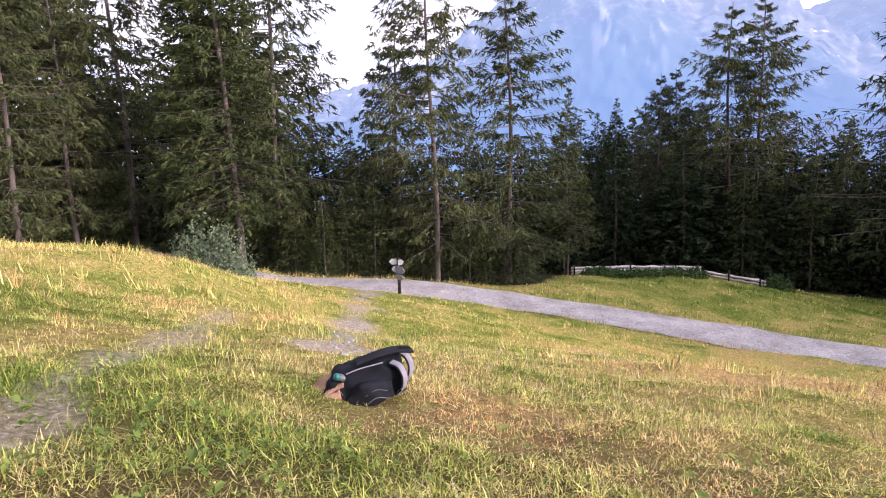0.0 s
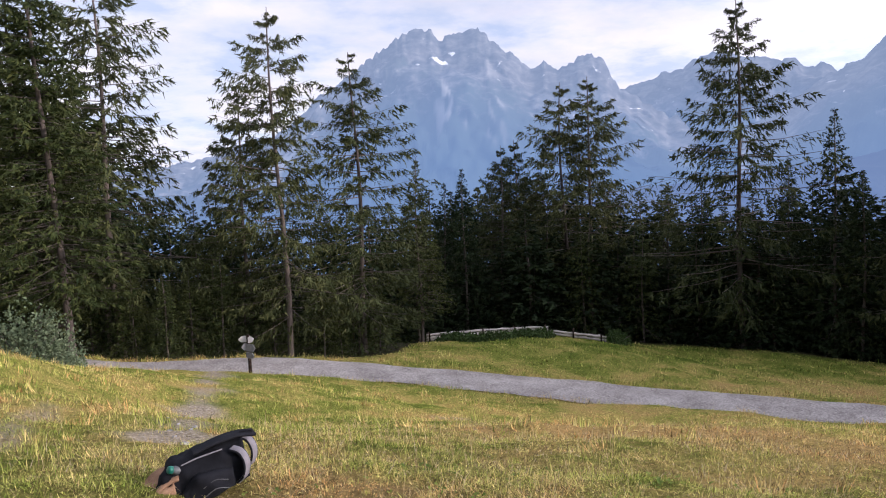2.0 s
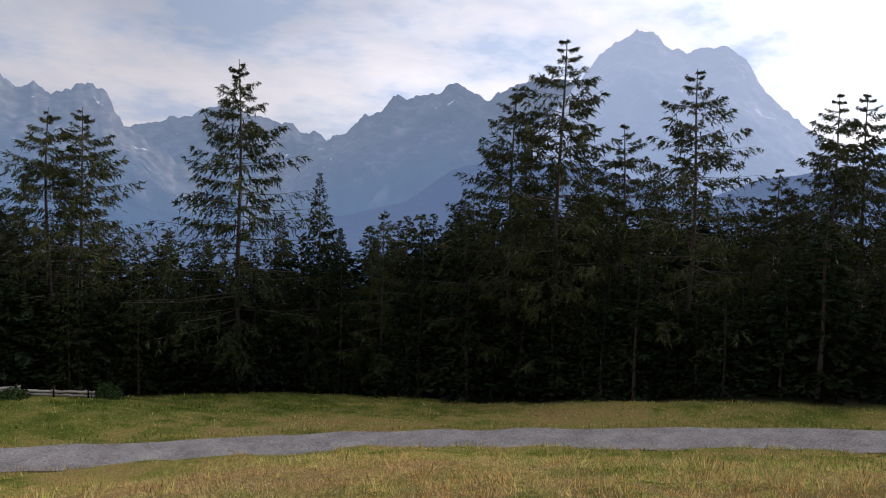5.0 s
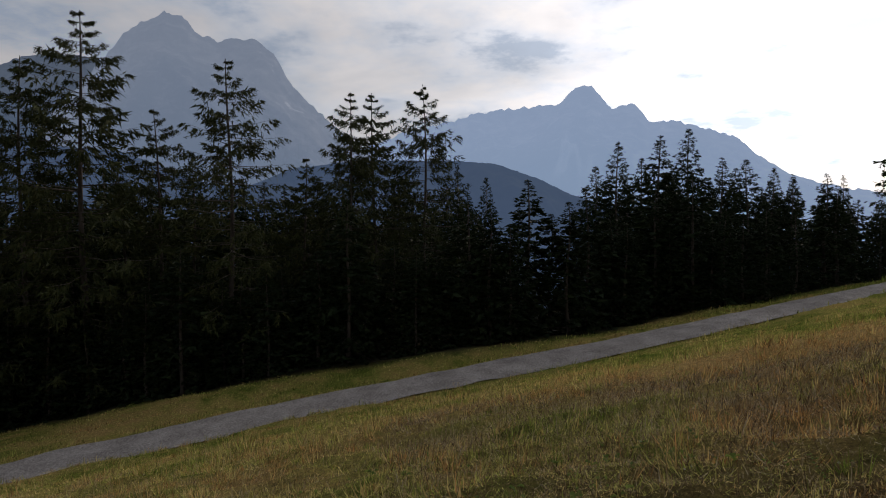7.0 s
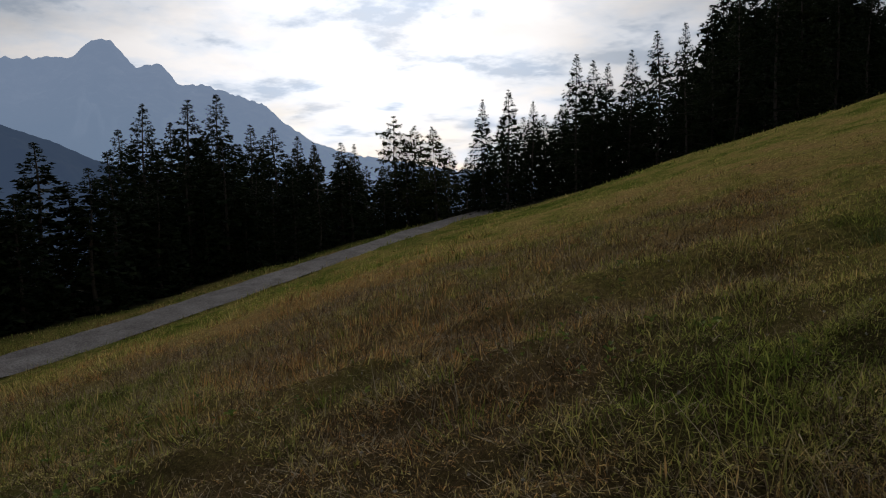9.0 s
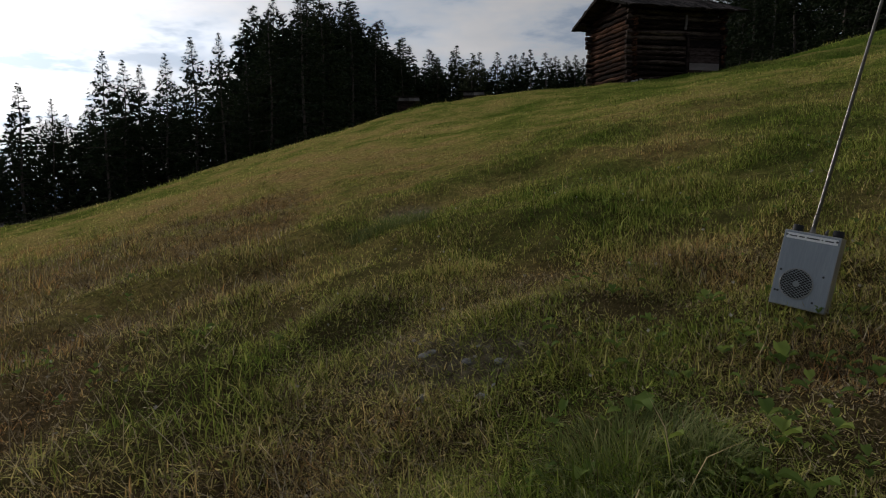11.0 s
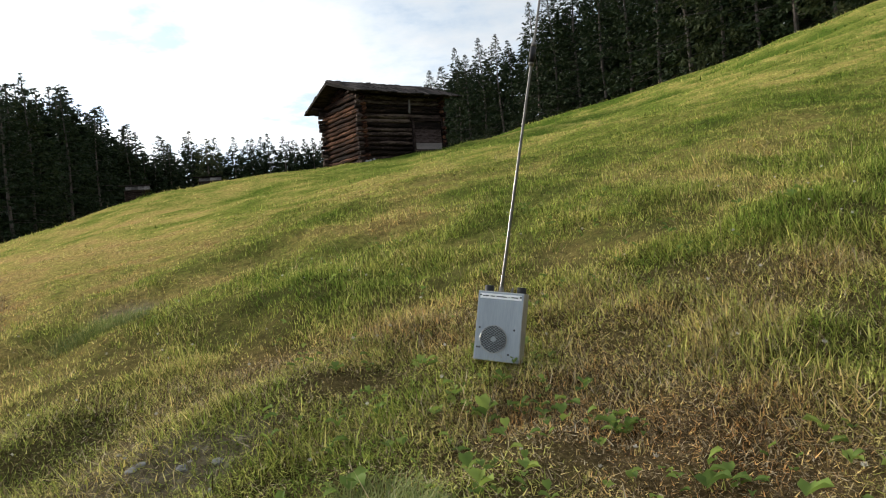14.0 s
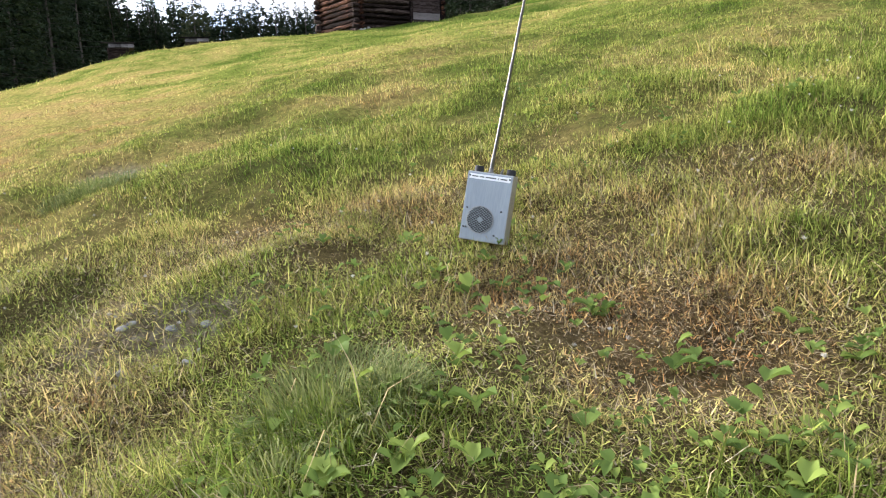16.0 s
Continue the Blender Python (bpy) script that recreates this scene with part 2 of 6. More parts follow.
# ---- the lie of the land: bearing, distance and height over the eye ----
ROAD = [(334, 44, -7.0), (338, 38, -6.9), (343, 32, -6.85), (350, 30.5, -7.25), (356, 29.5, -7.2), (5, 28, -7.55), (19, 27, -8.25), (30, 26.5, -8.5), (45, 26, -8.3), (56, 25.5, -7.95),
        (69.4, 25.5, -7.4), (88.8, 27.5, -6.5), (102, 31, -5.85), (114.5, 38.5, -4.92), (122, 46, -4.15), (127, 55, -3.65), (136, 77, -1.95)]
MEADOW = [(0, 0, -0.85), (186.4, 2.28, -0.34), (352, 4.25, -1.58), (100, 3, -1.15), (270, 3, -0.5), (30, 12, -4.25), (60, 12, -4.0), (90, 12, -3.25), (102, 14, -3.0), (115, 18, -2.8), (126, 22, -2.35), (70, 20, -6.35), (89, 20, -5.3), (350, 14, -4.3), (178, 28, 3.55), (172, 27, 3.2), (160, 30, 2.85),
          (147, 32, 0.8), (134, 35, -1.5), (129, 40, -2.8), (327, 14, -1.95), (336, 15, -2.55), (342, 18, -3.8), (220, 12, 2.0), (195, 62, 10.6), (203, 55, 10.6), (212, 48, 10.8), (218, 45, 11.0), (186, 66, 8.9), (185, 20, 2.5), (326, 20, -2.75), (176, 44, 4.9), (188, 42, 5.6), (196, 40, 6.1), (270, 40, 4.9), (300, 30, -0.2)]
FIELD = [(30, 45, -11.0), (11, 44, -10.3), (18, 40, -9.3), (63, 36, -9.0), (69, 33, -8.1), (89, 32.5, -6.8), (102, 36, -6.1), (122, 52, -4.25), (36, 44, -11.1), (56, 40, -10.2), (8, 33, -8.3), (0, 36, -8.8), (160, 60, 4.4), (166, 85, 2.5), (140, 62, -0.9), (340, 60, -9), (235, 70, 15)]
SPOTS = np.array([(*polar(a, d), z + EYE) for a, d, z in ROAD + MEADOW + FIELD])


def thin_plate(p, q):
    r2 = ((p[:, None, :2] - q[None, :, :2]) ** 2).sum(-1) + 1e-9
    return 0.5 * r2 * np.log(r2)


n_spots = len(SPOTS)
system = np.zeros((n_spots + 3, n_spots + 3))
system[:n_spots, :n_spots] = thin_plate(SPOTS, SPOTS) + np.eye(n_spots) * 2.0
system[:n_spots, n_spots:] = np.c_[np.ones(n_spots), SPOTS[:, :2]]
system[n_spots:, :n_spots] = system[:n_spots, n_spots:].T
WEIGHTS = np.linalg.solve(system, np.r_[SPOTS[:, 2], 0, 0, 0])


def land(x, y):
    """The smooth hillside; past 85 m it falls to the valley or rises to the woods."""
    x, y = np.atleast_1d(np.asarray(x, float)), np.atleast_1d(np.asarray(y, float))
    r = np.hypot(x, y)
    k = np.minimum(1.0, 85.0 / np.maximum(r, 1e-6))
    out = np.empty_like(x)
    for s in range(0, len(x), 60000):
        c = slice(s, s + 60000)
        q = np.c_[x[c] * k[c], y[c] * k[c]]
        out[c] = thin_plate(q, SPOTS) @ WEIGHTS[:n_spots] + WEIGHTS[n_spots] + q @ WEIGHTS[n_spots + 1:]
    tilt = 0.3 * np.cos(np.arctan2(x, y) - radians(228)) - 0.12
    return np.clip(out + tilt * np.maximum(r - 85, 0), -330, 130)


def smooth_line(points, n):
    """n points along a Catmull-Rom curve."""
    p = np.array(points, float)
    p = np.vstack([2 * p[0] - p[1], p, 2 * p[-1] - p[-2]])
    u = np.linspace(0, len(p) - 3 - 1e-6, n)
    i = u.astype(int)
    f = (u - i)[:, None]
    a, b, c, d = p[i], p[i + 1], p[i + 2], p[i + 3]
    return 0.5 * (2 * b + (c - a) * f + (2 * a - 5 * b + 4 * c - d) * f ** 2 + (3 * b - a - 3 * c + d) * f ** 3)


ROAD_XY = smooth_line([polar(a, d) for a, d, _ in ROAD], 260)
ROAD_Z = np.convolve(np.pad(land(ROAD_XY[:, 0], ROAD_XY[:, 1]), 6, mode="edge"), np.ones(13) / 13, "valid")
ROAD_HALF = 1.15


def to_line(x, y, line):
    """Distance to a line of points, and the number of the nearest one."""
    dist, near = np.empty(len(x)), np.empty(len(x), int)
    for s in range(0, len(x), 40000):
        c = slice(s, s + 40000)
        d2 = (x[c, None] - line[None, :, 0]) ** 2 + (y[c, None] - line[None, :, 1]) ** 2
        near[c] = d2.argmin(1)
        dist[c] = np.sqrt(d2.min(1))
    return dist, near


def step(v, a, b):
    u = np.clip((v - a) / (b - a), 0, 1)
    return u * u * (3 - 2 * u)


def bare_at(x, y):
    """How worn to earth and gravel the meadow is, 0 to 1."""
    wob = fbm(x, y, 0.8, 3, 5)
    out = np.zeros(len(x))
    for line, half, much in BARE_LINES:
        d, _ = to_line(x, y, line)
        out = np.maximum(out, much * (1 - step(d + wob * half * 0.8, half * 0.25, half * 1.3)))
    return out


PATH_LINE = smooth_line([polar(351.2, 7.4), polar(351.4, 9.2), polar(351.6, 11.5), polar(352.1, 16.5), polar(353.0, 19.5), polar(353.6, 28.5)], 60)
BARE_LINES = [
    (PATH_LINE, 0.46, 1.0),
    (smooth_line([polar(326, 3.3), polar(331.3, 4.3), polar(335.1, 5.1), polar(338.4, 6.7), polar(342.3, 10.4)], 50), 0.20, 0.55),
    (smooth_line([polar(161, 2.3), polar(166.5, 2.25)], 12), 0.14, 0.38),
    (smooth_line([polar(158.6, 4.9), polar(161, 4.95)], 12), 0.10, 0.6),
    (smooth_line([polar(12, 16.2), polar(14, 16.8)], 12), 0.35, 0.6),
]


LEDGES = [smooth_line([polar(a, d) for a, d in run], 30) for run in (((155.5, 4.5), (158.5, 5.0), (161.9, 5.1), (167.3, 5.6), (172, 5.5), (177, 5.2)), ((134, 4.2), (139, 4.4), (145, 4.1)), ((20, 9.5), (32, 10), (44, 9.6)))]


# greener (-) or drier (+) spots, two painting shade: bearing, distance, radius, how much
PATCHES = [(159.7, 5.0, 0.30, 0.4), (165, 5.2, 0.3, 0.35), (176.7, 5.45, 0.5, 0.3), (182.9, 5.2, 0.6, 0.35), (166.2, 3.05, 0.3, 0.18), (164, 2.65, 0.28, 0.2), (160, 2.1, 0.6, -0.3), (167, 1.6, 0.4, -0.2), (175.5, 2.45, 0.26, 0.3), (179, 3.2, 0.35, 0.35),
           (187, 2.1, 0.22, 0.3), (195, 2.25, 0.35, 0.35), (199.3, 1.7, 0.28, 0.4), (208.6, 2.1, 0.3, -0.45), (199.5, 2.9, 0.5, 0.12), (192, 2.75, 0.45, 0.3), (189, 3.3, 0.5, 0.25), (183, 2.7, 0.35, 0.25), (210, 3.4, 0.7, -0.25), (170.7, 3.45, 0.4, -0.22), (190.2, 1.7, 0.2, -0.2),
           (157.8, 2.8, 0.4, -0.2), (176.6, 4.9, 0.5, -0.2), (174.5, 1.8, 0.25, -0.2), (120, 3.6, 0.45, -0.35), (131, 5.1, 0.7, -0.35), (144.4, 2.4, 0.4, -0.45), (142.3, 3.0, 0.35, -0.3), (101, 5.8, 1.0, -0.3),
           (112.4, 5.2, 0.6, 0.35), (129.6, 3.7, 0.45, 0.35), (126.5, 2.9, 0.4, 0.3), (135, 2.85, 0.35, 0.4), (115.7, 10.3, 1.6, 0.35), (98, 17, 3.0, 0.25), (331.3, 4.1, 0.8, -0.3), (345.6, 3.0, 0.6, -0.3),
           (5, 5.1, 0.8, -0.25), (12.4, 16.5, 1.3, 0.5), (18, 9.2, 1.4, 0.35), (30.8, 9.9, 1.5, 0.3), (11.4, 3.1, 0.4, 0.35), (2.6, 4.2, 0.7, 0.2), (88, 5.5, 0.6, 0.25), (101, 10, 1.4, 0.3), (106, 4.9, 0.5, -0.25),
           # The field spots at 39 and 41 m paint the trees' shadow as green.
           (45, 9, 2.0, 0.2), (24, 20, 2.5, 0.2), (60, 12, 3.0, 0.2), (204, 1.8, 0.4, 0.35), (42, 31, 3.0, 0.3), (62, 30.5, 3.0, 0.25), (20, 39, 6.0, -0.35), (38, 41, 7.0, -0.2), (76, 6.5, 1.0, 0.35), (84, 9.0, 1.6, 0.4), (93, 7.2, 0.8, -0.3), (70, 10, 1.5, -0.25), (110, 7.5, 0.9, 0.4)]


def tone_at(x, y):
    """How lush (0) or dried out (1) the meadow is; shaded parts are painted as lusher."""
    x, y = np.asarray(x, float), np.asarray(y, float)
    v = 0.49 + 0.19 * fbm(x, y, 0.6, 3, 81) + 0.12 * fbm(x, y, 2.4, 3, 82) + 0.05 * fbm(x, y, 11, 2, 83)
    v = v + 0.10 * np.exp(-((x - 10) ** 2 + (y - 7.5) ** 2) / 130)
    for az, d, r, much in PATCHES:
        px, py = polar(az, d)
        q = ((x - px) ** 2 + (y - py) ** 2) / r ** 2
        v = v + 0.55 * much * np.exp(-q)
    r, az = np.hypot(x, y), np.degrees(np.arctan2(x, y)) % 360
    v = v + 0.17 * step(az, 80, 105) * (1 - step(az, 155, 170)) * (1 - step(r, 9, 20))
    v = v - 0.07 * step(az, 148, 162) * (1 - step(az, 225, 240)) * (1 - step(r, 7, 12))
    # Upper slope toned darker green, which paints in its duller lighting.
    v = v - 0.18 * step(r, 9, 26) * step(az, 165, 190) * (1 - step(az, 240, 260))
    return np.clip(v + 0.5 * swaths(x, y), 0, 1)


def swaths(x, y):
    """Mown rows and small terraces high on the slope, about -0.3 to 0.3."""
    r, az = np.hypot(x, y), np.degrees(np.arctan2(x, y)) % 360
    mask = step(r, 14, 24) * step(az, 184, 192) * (1 - step(az, 222, 232)) * (1 - step(r, 60, 75))
    return mask * 0.3 * np.sin(r * 2.1 + 1.2 * fbm(x, y, 9, 2, 85) + 0.10 * az)


def height(x, y):
    """The ground with its lumps and the road's level bed."""
    x, y = np.atleast_1d(np.asarray(x, float)), np.atleast_1d(np.asarray(y, float))
    r = np.hypot(x, y)
    z = land(x, y)
    lumps = 0.05 * fbm(x, y, 1.6, 3, 2) * step(r, 0.3, 4) + 0.16 * fbm(x, y, 7, 2, 8) * step(r, 4, 16)
    lumps = lumps + (0.030 * fbm(x, y, 0.42, 2, 71) + 0.012 * fbm(x, y, 0.17, 1, 72)) * step(r, 0.3, 1.2) * (1 - step(r, 7, 14))
    lumps = lumps + 0.10 * fbm(x, y, 2.6, 3, 73) * step(r, 5, 10) * (1 - step(r, 40, 60))
    lumps = lumps + 0.35 * swaths(x, y)
    near = r < 14
    lumps[near] += 0.09 * (0.45 - tone_at(x[near], y[near])) * step(r[near], 0.6, 1.5) * (1 - step(r[near], 9, 14))
    for line in LEDGES:
        d, i = to_line(x, y, line)
        up = np.hypot(x, y) - np.hypot(line[i, 0], line[i, 1])
        lumps = lumps + 0.075 * np.clip(up / 0.2, -1, 1) * np.exp(-(d / 0.55) ** 2)
    far = step(r, 90, 260)
    z = z + lumps + far * 14 * fbm(x, y, 160, 3, 3)
    k = r < 90
    if k.any():
        d, i = to_line(x[k], y[k], ROAD_XY)
        f = 1 - step(d, ROAD_HALF + 0.35, ROAD_HALF + 1.7)
        z[k] = z[k] * (1 - f) + (ROAD_Z[i] - 0.06) * f
    return z


def ground_z(x, y):
    return float(height([x], [y])[0])


def at(az, d, turn=0.0, sink=0.0, scale=1.0):
    x, y = polar(az, d)
    return Matrix.Translation((x, y, ground_z(x, y) - sink)) @ pose(0, 0, 0, 0, 0, turn) @ Matrix.Scale(scale, 4)


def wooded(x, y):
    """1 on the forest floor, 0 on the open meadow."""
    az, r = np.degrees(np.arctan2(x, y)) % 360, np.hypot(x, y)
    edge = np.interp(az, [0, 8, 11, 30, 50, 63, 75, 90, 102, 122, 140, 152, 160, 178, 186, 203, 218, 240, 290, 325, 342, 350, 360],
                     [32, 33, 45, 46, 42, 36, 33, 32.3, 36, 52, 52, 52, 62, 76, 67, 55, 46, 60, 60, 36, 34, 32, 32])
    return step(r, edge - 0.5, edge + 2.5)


# ---- ground, road ----
def build_ground():
    na, rings = 480, np.r_[np.geomspace(0.03, 0.25, 5), np.geomspace(0.27, 100, 230), np.geomspace(104, 4700, 30)]
    az = np.radians(np.arange(na) * 360 / na)
    x, y = (rings[:, None] * np.sin(az)).ravel(), (rings[:, None] * np.cos(az)).ravel()
    v = np.c_[x, y, height(x, y)]
    k = np.arange(na)
    faces = []
    for r in range(len(rings) - 1):
        a, b = r * na + k, r * na + (k + 1) % na
        faces.append(np.c_[a, a + na, b + na, b])
    quads = np.vstack(faces)
    # Darkened ground under the near blades fades out by 13 m.
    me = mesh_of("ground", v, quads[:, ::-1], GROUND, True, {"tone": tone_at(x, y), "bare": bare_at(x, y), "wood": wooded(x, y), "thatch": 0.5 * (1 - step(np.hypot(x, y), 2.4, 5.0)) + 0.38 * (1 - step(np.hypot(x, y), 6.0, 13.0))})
    return tagged(new("ground", me), "sloping alpine meadow of mown grass with dry straw patches", "ground", kind="structure")


build_ground()


def build_road():
    cross = np.linspace(-1, 1, 13)
    tangent = np.gradient(ROAD_XY, axis=0)
    tangent /= np.linalg.norm(tangent, axis=1)[:, None]
    side = np.c_[tangent[:, 1], -tangent[:, 0]]
    half = ROAD_HALF + 0.12 + 0.2 * fbm(ROAD_XY[:, 0], ROAD_XY[:, 1], 2.2, 3, 4)
    x = ROAD_XY[:, None, 0] + side[:, None, 0] * cross * half[:, None]
    y = ROAD_XY[:, None, 1] + side[:, None, 1] * cross * half[:, None]
    rut = 0.03 * np.cos(cross * 6.3) - 0.05 * np.abs(cross) ** 6
    z = ROAD_Z[:, None] + rut + 0.018 * fbm(x, y, 0.9, 3, 6)
    n, m = x.shape
    i = (np.arange(n - 1)[:, None] * m + np.arange(m - 1)).ravel()
    me = mesh_of("road", np.c_[x.ravel(), y.ravel(), z.ravel()], np.c_[i, i + 1, i + m + 1, i + m], GRAVEL, True)
    return tagged(new("road", me), "pale grey gravel lane across the hillside", "road", kind="structure")


build_road()


# ---- distance ----
def mountain(name, ridge, dist, deep, base, mat, label, rough=0.5, seed=0, power=0.8):
    """A rock face that climbs to a ridge given by bearing and height in degrees."""
    az = np.arange(ridge[0][0], ridge[-1][0], 0.18)
    el = np.interp(az, [p[0] for p in ridge], [p[1] for p in ridge])
    el = el + rough * (0.20 * fbm(az, 0 * az, 0.9, 3, seed) + 0.26 * fbm(az, 0 * az, 0.32, 2, seed + 3)) + 0.05
    top = dist * np.tan(np.radians(el)) + EYE
    calm = np.convolve(np.pad(top, 30, mode="edge"), np.hanning(61) / np.hanning(61).sum(), "valid")
    rows = np.linspace(0, 1, 54)
    a, v = np.meshgrid(az, rows)
    u = a * dist * 0.01745 / 1000.0
    w = v * (top.max() - base) / 1000.0
    warp = 0.25 * fbm(u, w, 0.6, 3, seed + 20)
    spur = 1 - np.abs(fbm(u + warp + 0.25 * w, w * 1.3, 0.5, 5, seed + 11, 0.55)) * 1.4
    block = fbm(u + warp, w, 0.3, 5, seed + 7, 0.6)
    body = np.minimum(1, (1 - v) * 6) * np.minimum(1, v * 4)
    d = dist - deep * (1 - v) ** 1.25 - body * (0.42 * spur + 0.20 * block) * 260
    z = base + (calm[None, :] - base) * v ** power + (top - calm)[None, :] * np.clip((v - 0.55) / 0.45, 0, 1) ** 1.5
    z = z + body * 40 * fbm(u + 5, w, 0.2, 4, seed + 31)
    # scree runs in slanting gullies that open out downwards
    lean = 0.5 * fbm(u, 0 * u, 1.6, 2, seed + 40)
    gully = 1 - np.abs(fbm(u * 1.1 + lean * w + 0.35 * warp, w * 0.42, 0.34, 4, seed + 41, 0.55))
    scree = step(gully, 0.84, 0.97) * step(v, 0.30, 0.5) * (1 - step(v, 0.74, 0.86)) * step(fbm(u, w, 0.55, 3, seed + 44), -0.1, 0.35)
    x, y = polar(a, d)
    n, m = a.shape
    i = (np.arange(n - 1)[:, None] * m + np.arange(m - 1)).ravel()
    me = mesh_of(name, np.c_[x.ravel(), y.ravel(), z.ravel()], np.c_[i, i + 1, i + m + 1, i + m], mat, True, {"up": v.ravel(), "scree": scree.ravel()})
    return tagged(new(name, me), label, "mountain", kind="structure")


ROCKS = ((0.012, 0.012, 0.013), (0.045, 0.045, 0.046), (0.10, 0.097, 0.092))
# The two blue tones of each are emitted haze, strongest near the sun.
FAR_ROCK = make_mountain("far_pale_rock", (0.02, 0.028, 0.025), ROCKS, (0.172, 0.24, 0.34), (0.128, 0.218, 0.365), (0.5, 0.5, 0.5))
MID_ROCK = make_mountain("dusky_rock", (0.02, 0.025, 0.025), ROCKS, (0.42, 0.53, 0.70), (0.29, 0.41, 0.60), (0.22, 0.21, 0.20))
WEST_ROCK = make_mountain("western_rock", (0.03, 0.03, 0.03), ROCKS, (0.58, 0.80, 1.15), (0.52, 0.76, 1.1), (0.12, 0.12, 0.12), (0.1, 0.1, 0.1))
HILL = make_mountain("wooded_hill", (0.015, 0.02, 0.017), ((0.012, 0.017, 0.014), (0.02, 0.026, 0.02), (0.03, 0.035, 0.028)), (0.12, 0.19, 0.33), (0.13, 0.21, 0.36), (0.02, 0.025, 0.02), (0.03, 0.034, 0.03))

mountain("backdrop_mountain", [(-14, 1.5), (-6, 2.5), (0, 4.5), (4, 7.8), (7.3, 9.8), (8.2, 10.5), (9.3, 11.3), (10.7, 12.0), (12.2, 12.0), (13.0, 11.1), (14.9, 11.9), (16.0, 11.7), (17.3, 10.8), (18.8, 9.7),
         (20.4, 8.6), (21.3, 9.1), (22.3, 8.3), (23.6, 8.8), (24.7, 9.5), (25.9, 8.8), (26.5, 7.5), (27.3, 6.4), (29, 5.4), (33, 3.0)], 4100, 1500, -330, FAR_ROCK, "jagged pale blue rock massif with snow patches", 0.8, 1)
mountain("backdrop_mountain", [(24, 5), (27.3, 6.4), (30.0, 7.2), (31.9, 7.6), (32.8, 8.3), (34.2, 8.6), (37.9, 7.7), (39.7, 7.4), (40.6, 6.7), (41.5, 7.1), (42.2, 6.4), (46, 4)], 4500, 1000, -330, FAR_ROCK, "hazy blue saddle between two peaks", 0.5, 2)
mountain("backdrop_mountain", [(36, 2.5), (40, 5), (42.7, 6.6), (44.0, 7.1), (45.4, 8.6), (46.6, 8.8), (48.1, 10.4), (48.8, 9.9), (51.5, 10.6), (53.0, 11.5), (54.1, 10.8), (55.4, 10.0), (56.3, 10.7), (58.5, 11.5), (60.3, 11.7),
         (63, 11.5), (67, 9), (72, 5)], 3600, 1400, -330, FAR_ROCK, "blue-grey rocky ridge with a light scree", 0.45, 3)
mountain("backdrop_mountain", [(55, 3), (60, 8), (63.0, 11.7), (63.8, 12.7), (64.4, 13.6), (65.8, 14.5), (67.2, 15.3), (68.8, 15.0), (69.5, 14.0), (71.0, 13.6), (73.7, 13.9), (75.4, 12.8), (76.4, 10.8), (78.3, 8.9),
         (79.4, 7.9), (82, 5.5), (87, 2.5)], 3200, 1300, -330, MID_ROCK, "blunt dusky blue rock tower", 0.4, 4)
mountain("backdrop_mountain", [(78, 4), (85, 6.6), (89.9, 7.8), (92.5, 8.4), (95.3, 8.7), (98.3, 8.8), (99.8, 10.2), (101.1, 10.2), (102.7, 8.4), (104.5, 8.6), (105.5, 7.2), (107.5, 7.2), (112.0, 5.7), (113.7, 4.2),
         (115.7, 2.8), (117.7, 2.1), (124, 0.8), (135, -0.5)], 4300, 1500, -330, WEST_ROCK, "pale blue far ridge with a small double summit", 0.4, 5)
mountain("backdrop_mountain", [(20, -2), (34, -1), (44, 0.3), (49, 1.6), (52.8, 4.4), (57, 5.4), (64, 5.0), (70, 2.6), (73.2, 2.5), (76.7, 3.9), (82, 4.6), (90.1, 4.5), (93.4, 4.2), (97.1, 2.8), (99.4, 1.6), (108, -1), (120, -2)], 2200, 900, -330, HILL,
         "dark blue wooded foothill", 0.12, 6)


# ---- trees ----
def tube(path, radii, sides=6):
    """Verts and quads of a tapered tube along points."""
    path, radii = np.asarray(path, float), np.asarray(radii, float)
    t = np.gradient(path, axis=0)
    t /= np.linalg.norm(t, axis=1)[:, None] + 1e-9
    ref = np.where(np.abs(t[:, 2:3]) < 0.9, [[0, 0, 1.0]], [[1.0, 0, 0]])
    u = np.cross(t, ref)
    u /= np.linalg.norm(u, axis=1)[:, None]
    w = np.cross(t, u)
    a = np.arange(sides) * 2 * np.pi / sides
    v = path[:, None] + radii[:, None, None] * (np.cos(a)[None, :, None] * u[:, None] + np.sin(a)[None, :, None] * w[:, None])
    n, k = len(path), np.arange(sides)
    f = np.vstack([np.c_[i * sides + k, i * sides + (k + 1) % sides, (i + 1) * sides + (k + 1) % sides, (i + 1) * sides + k] for i in range(n - 1)])
    return v.reshape(-1, 3), f


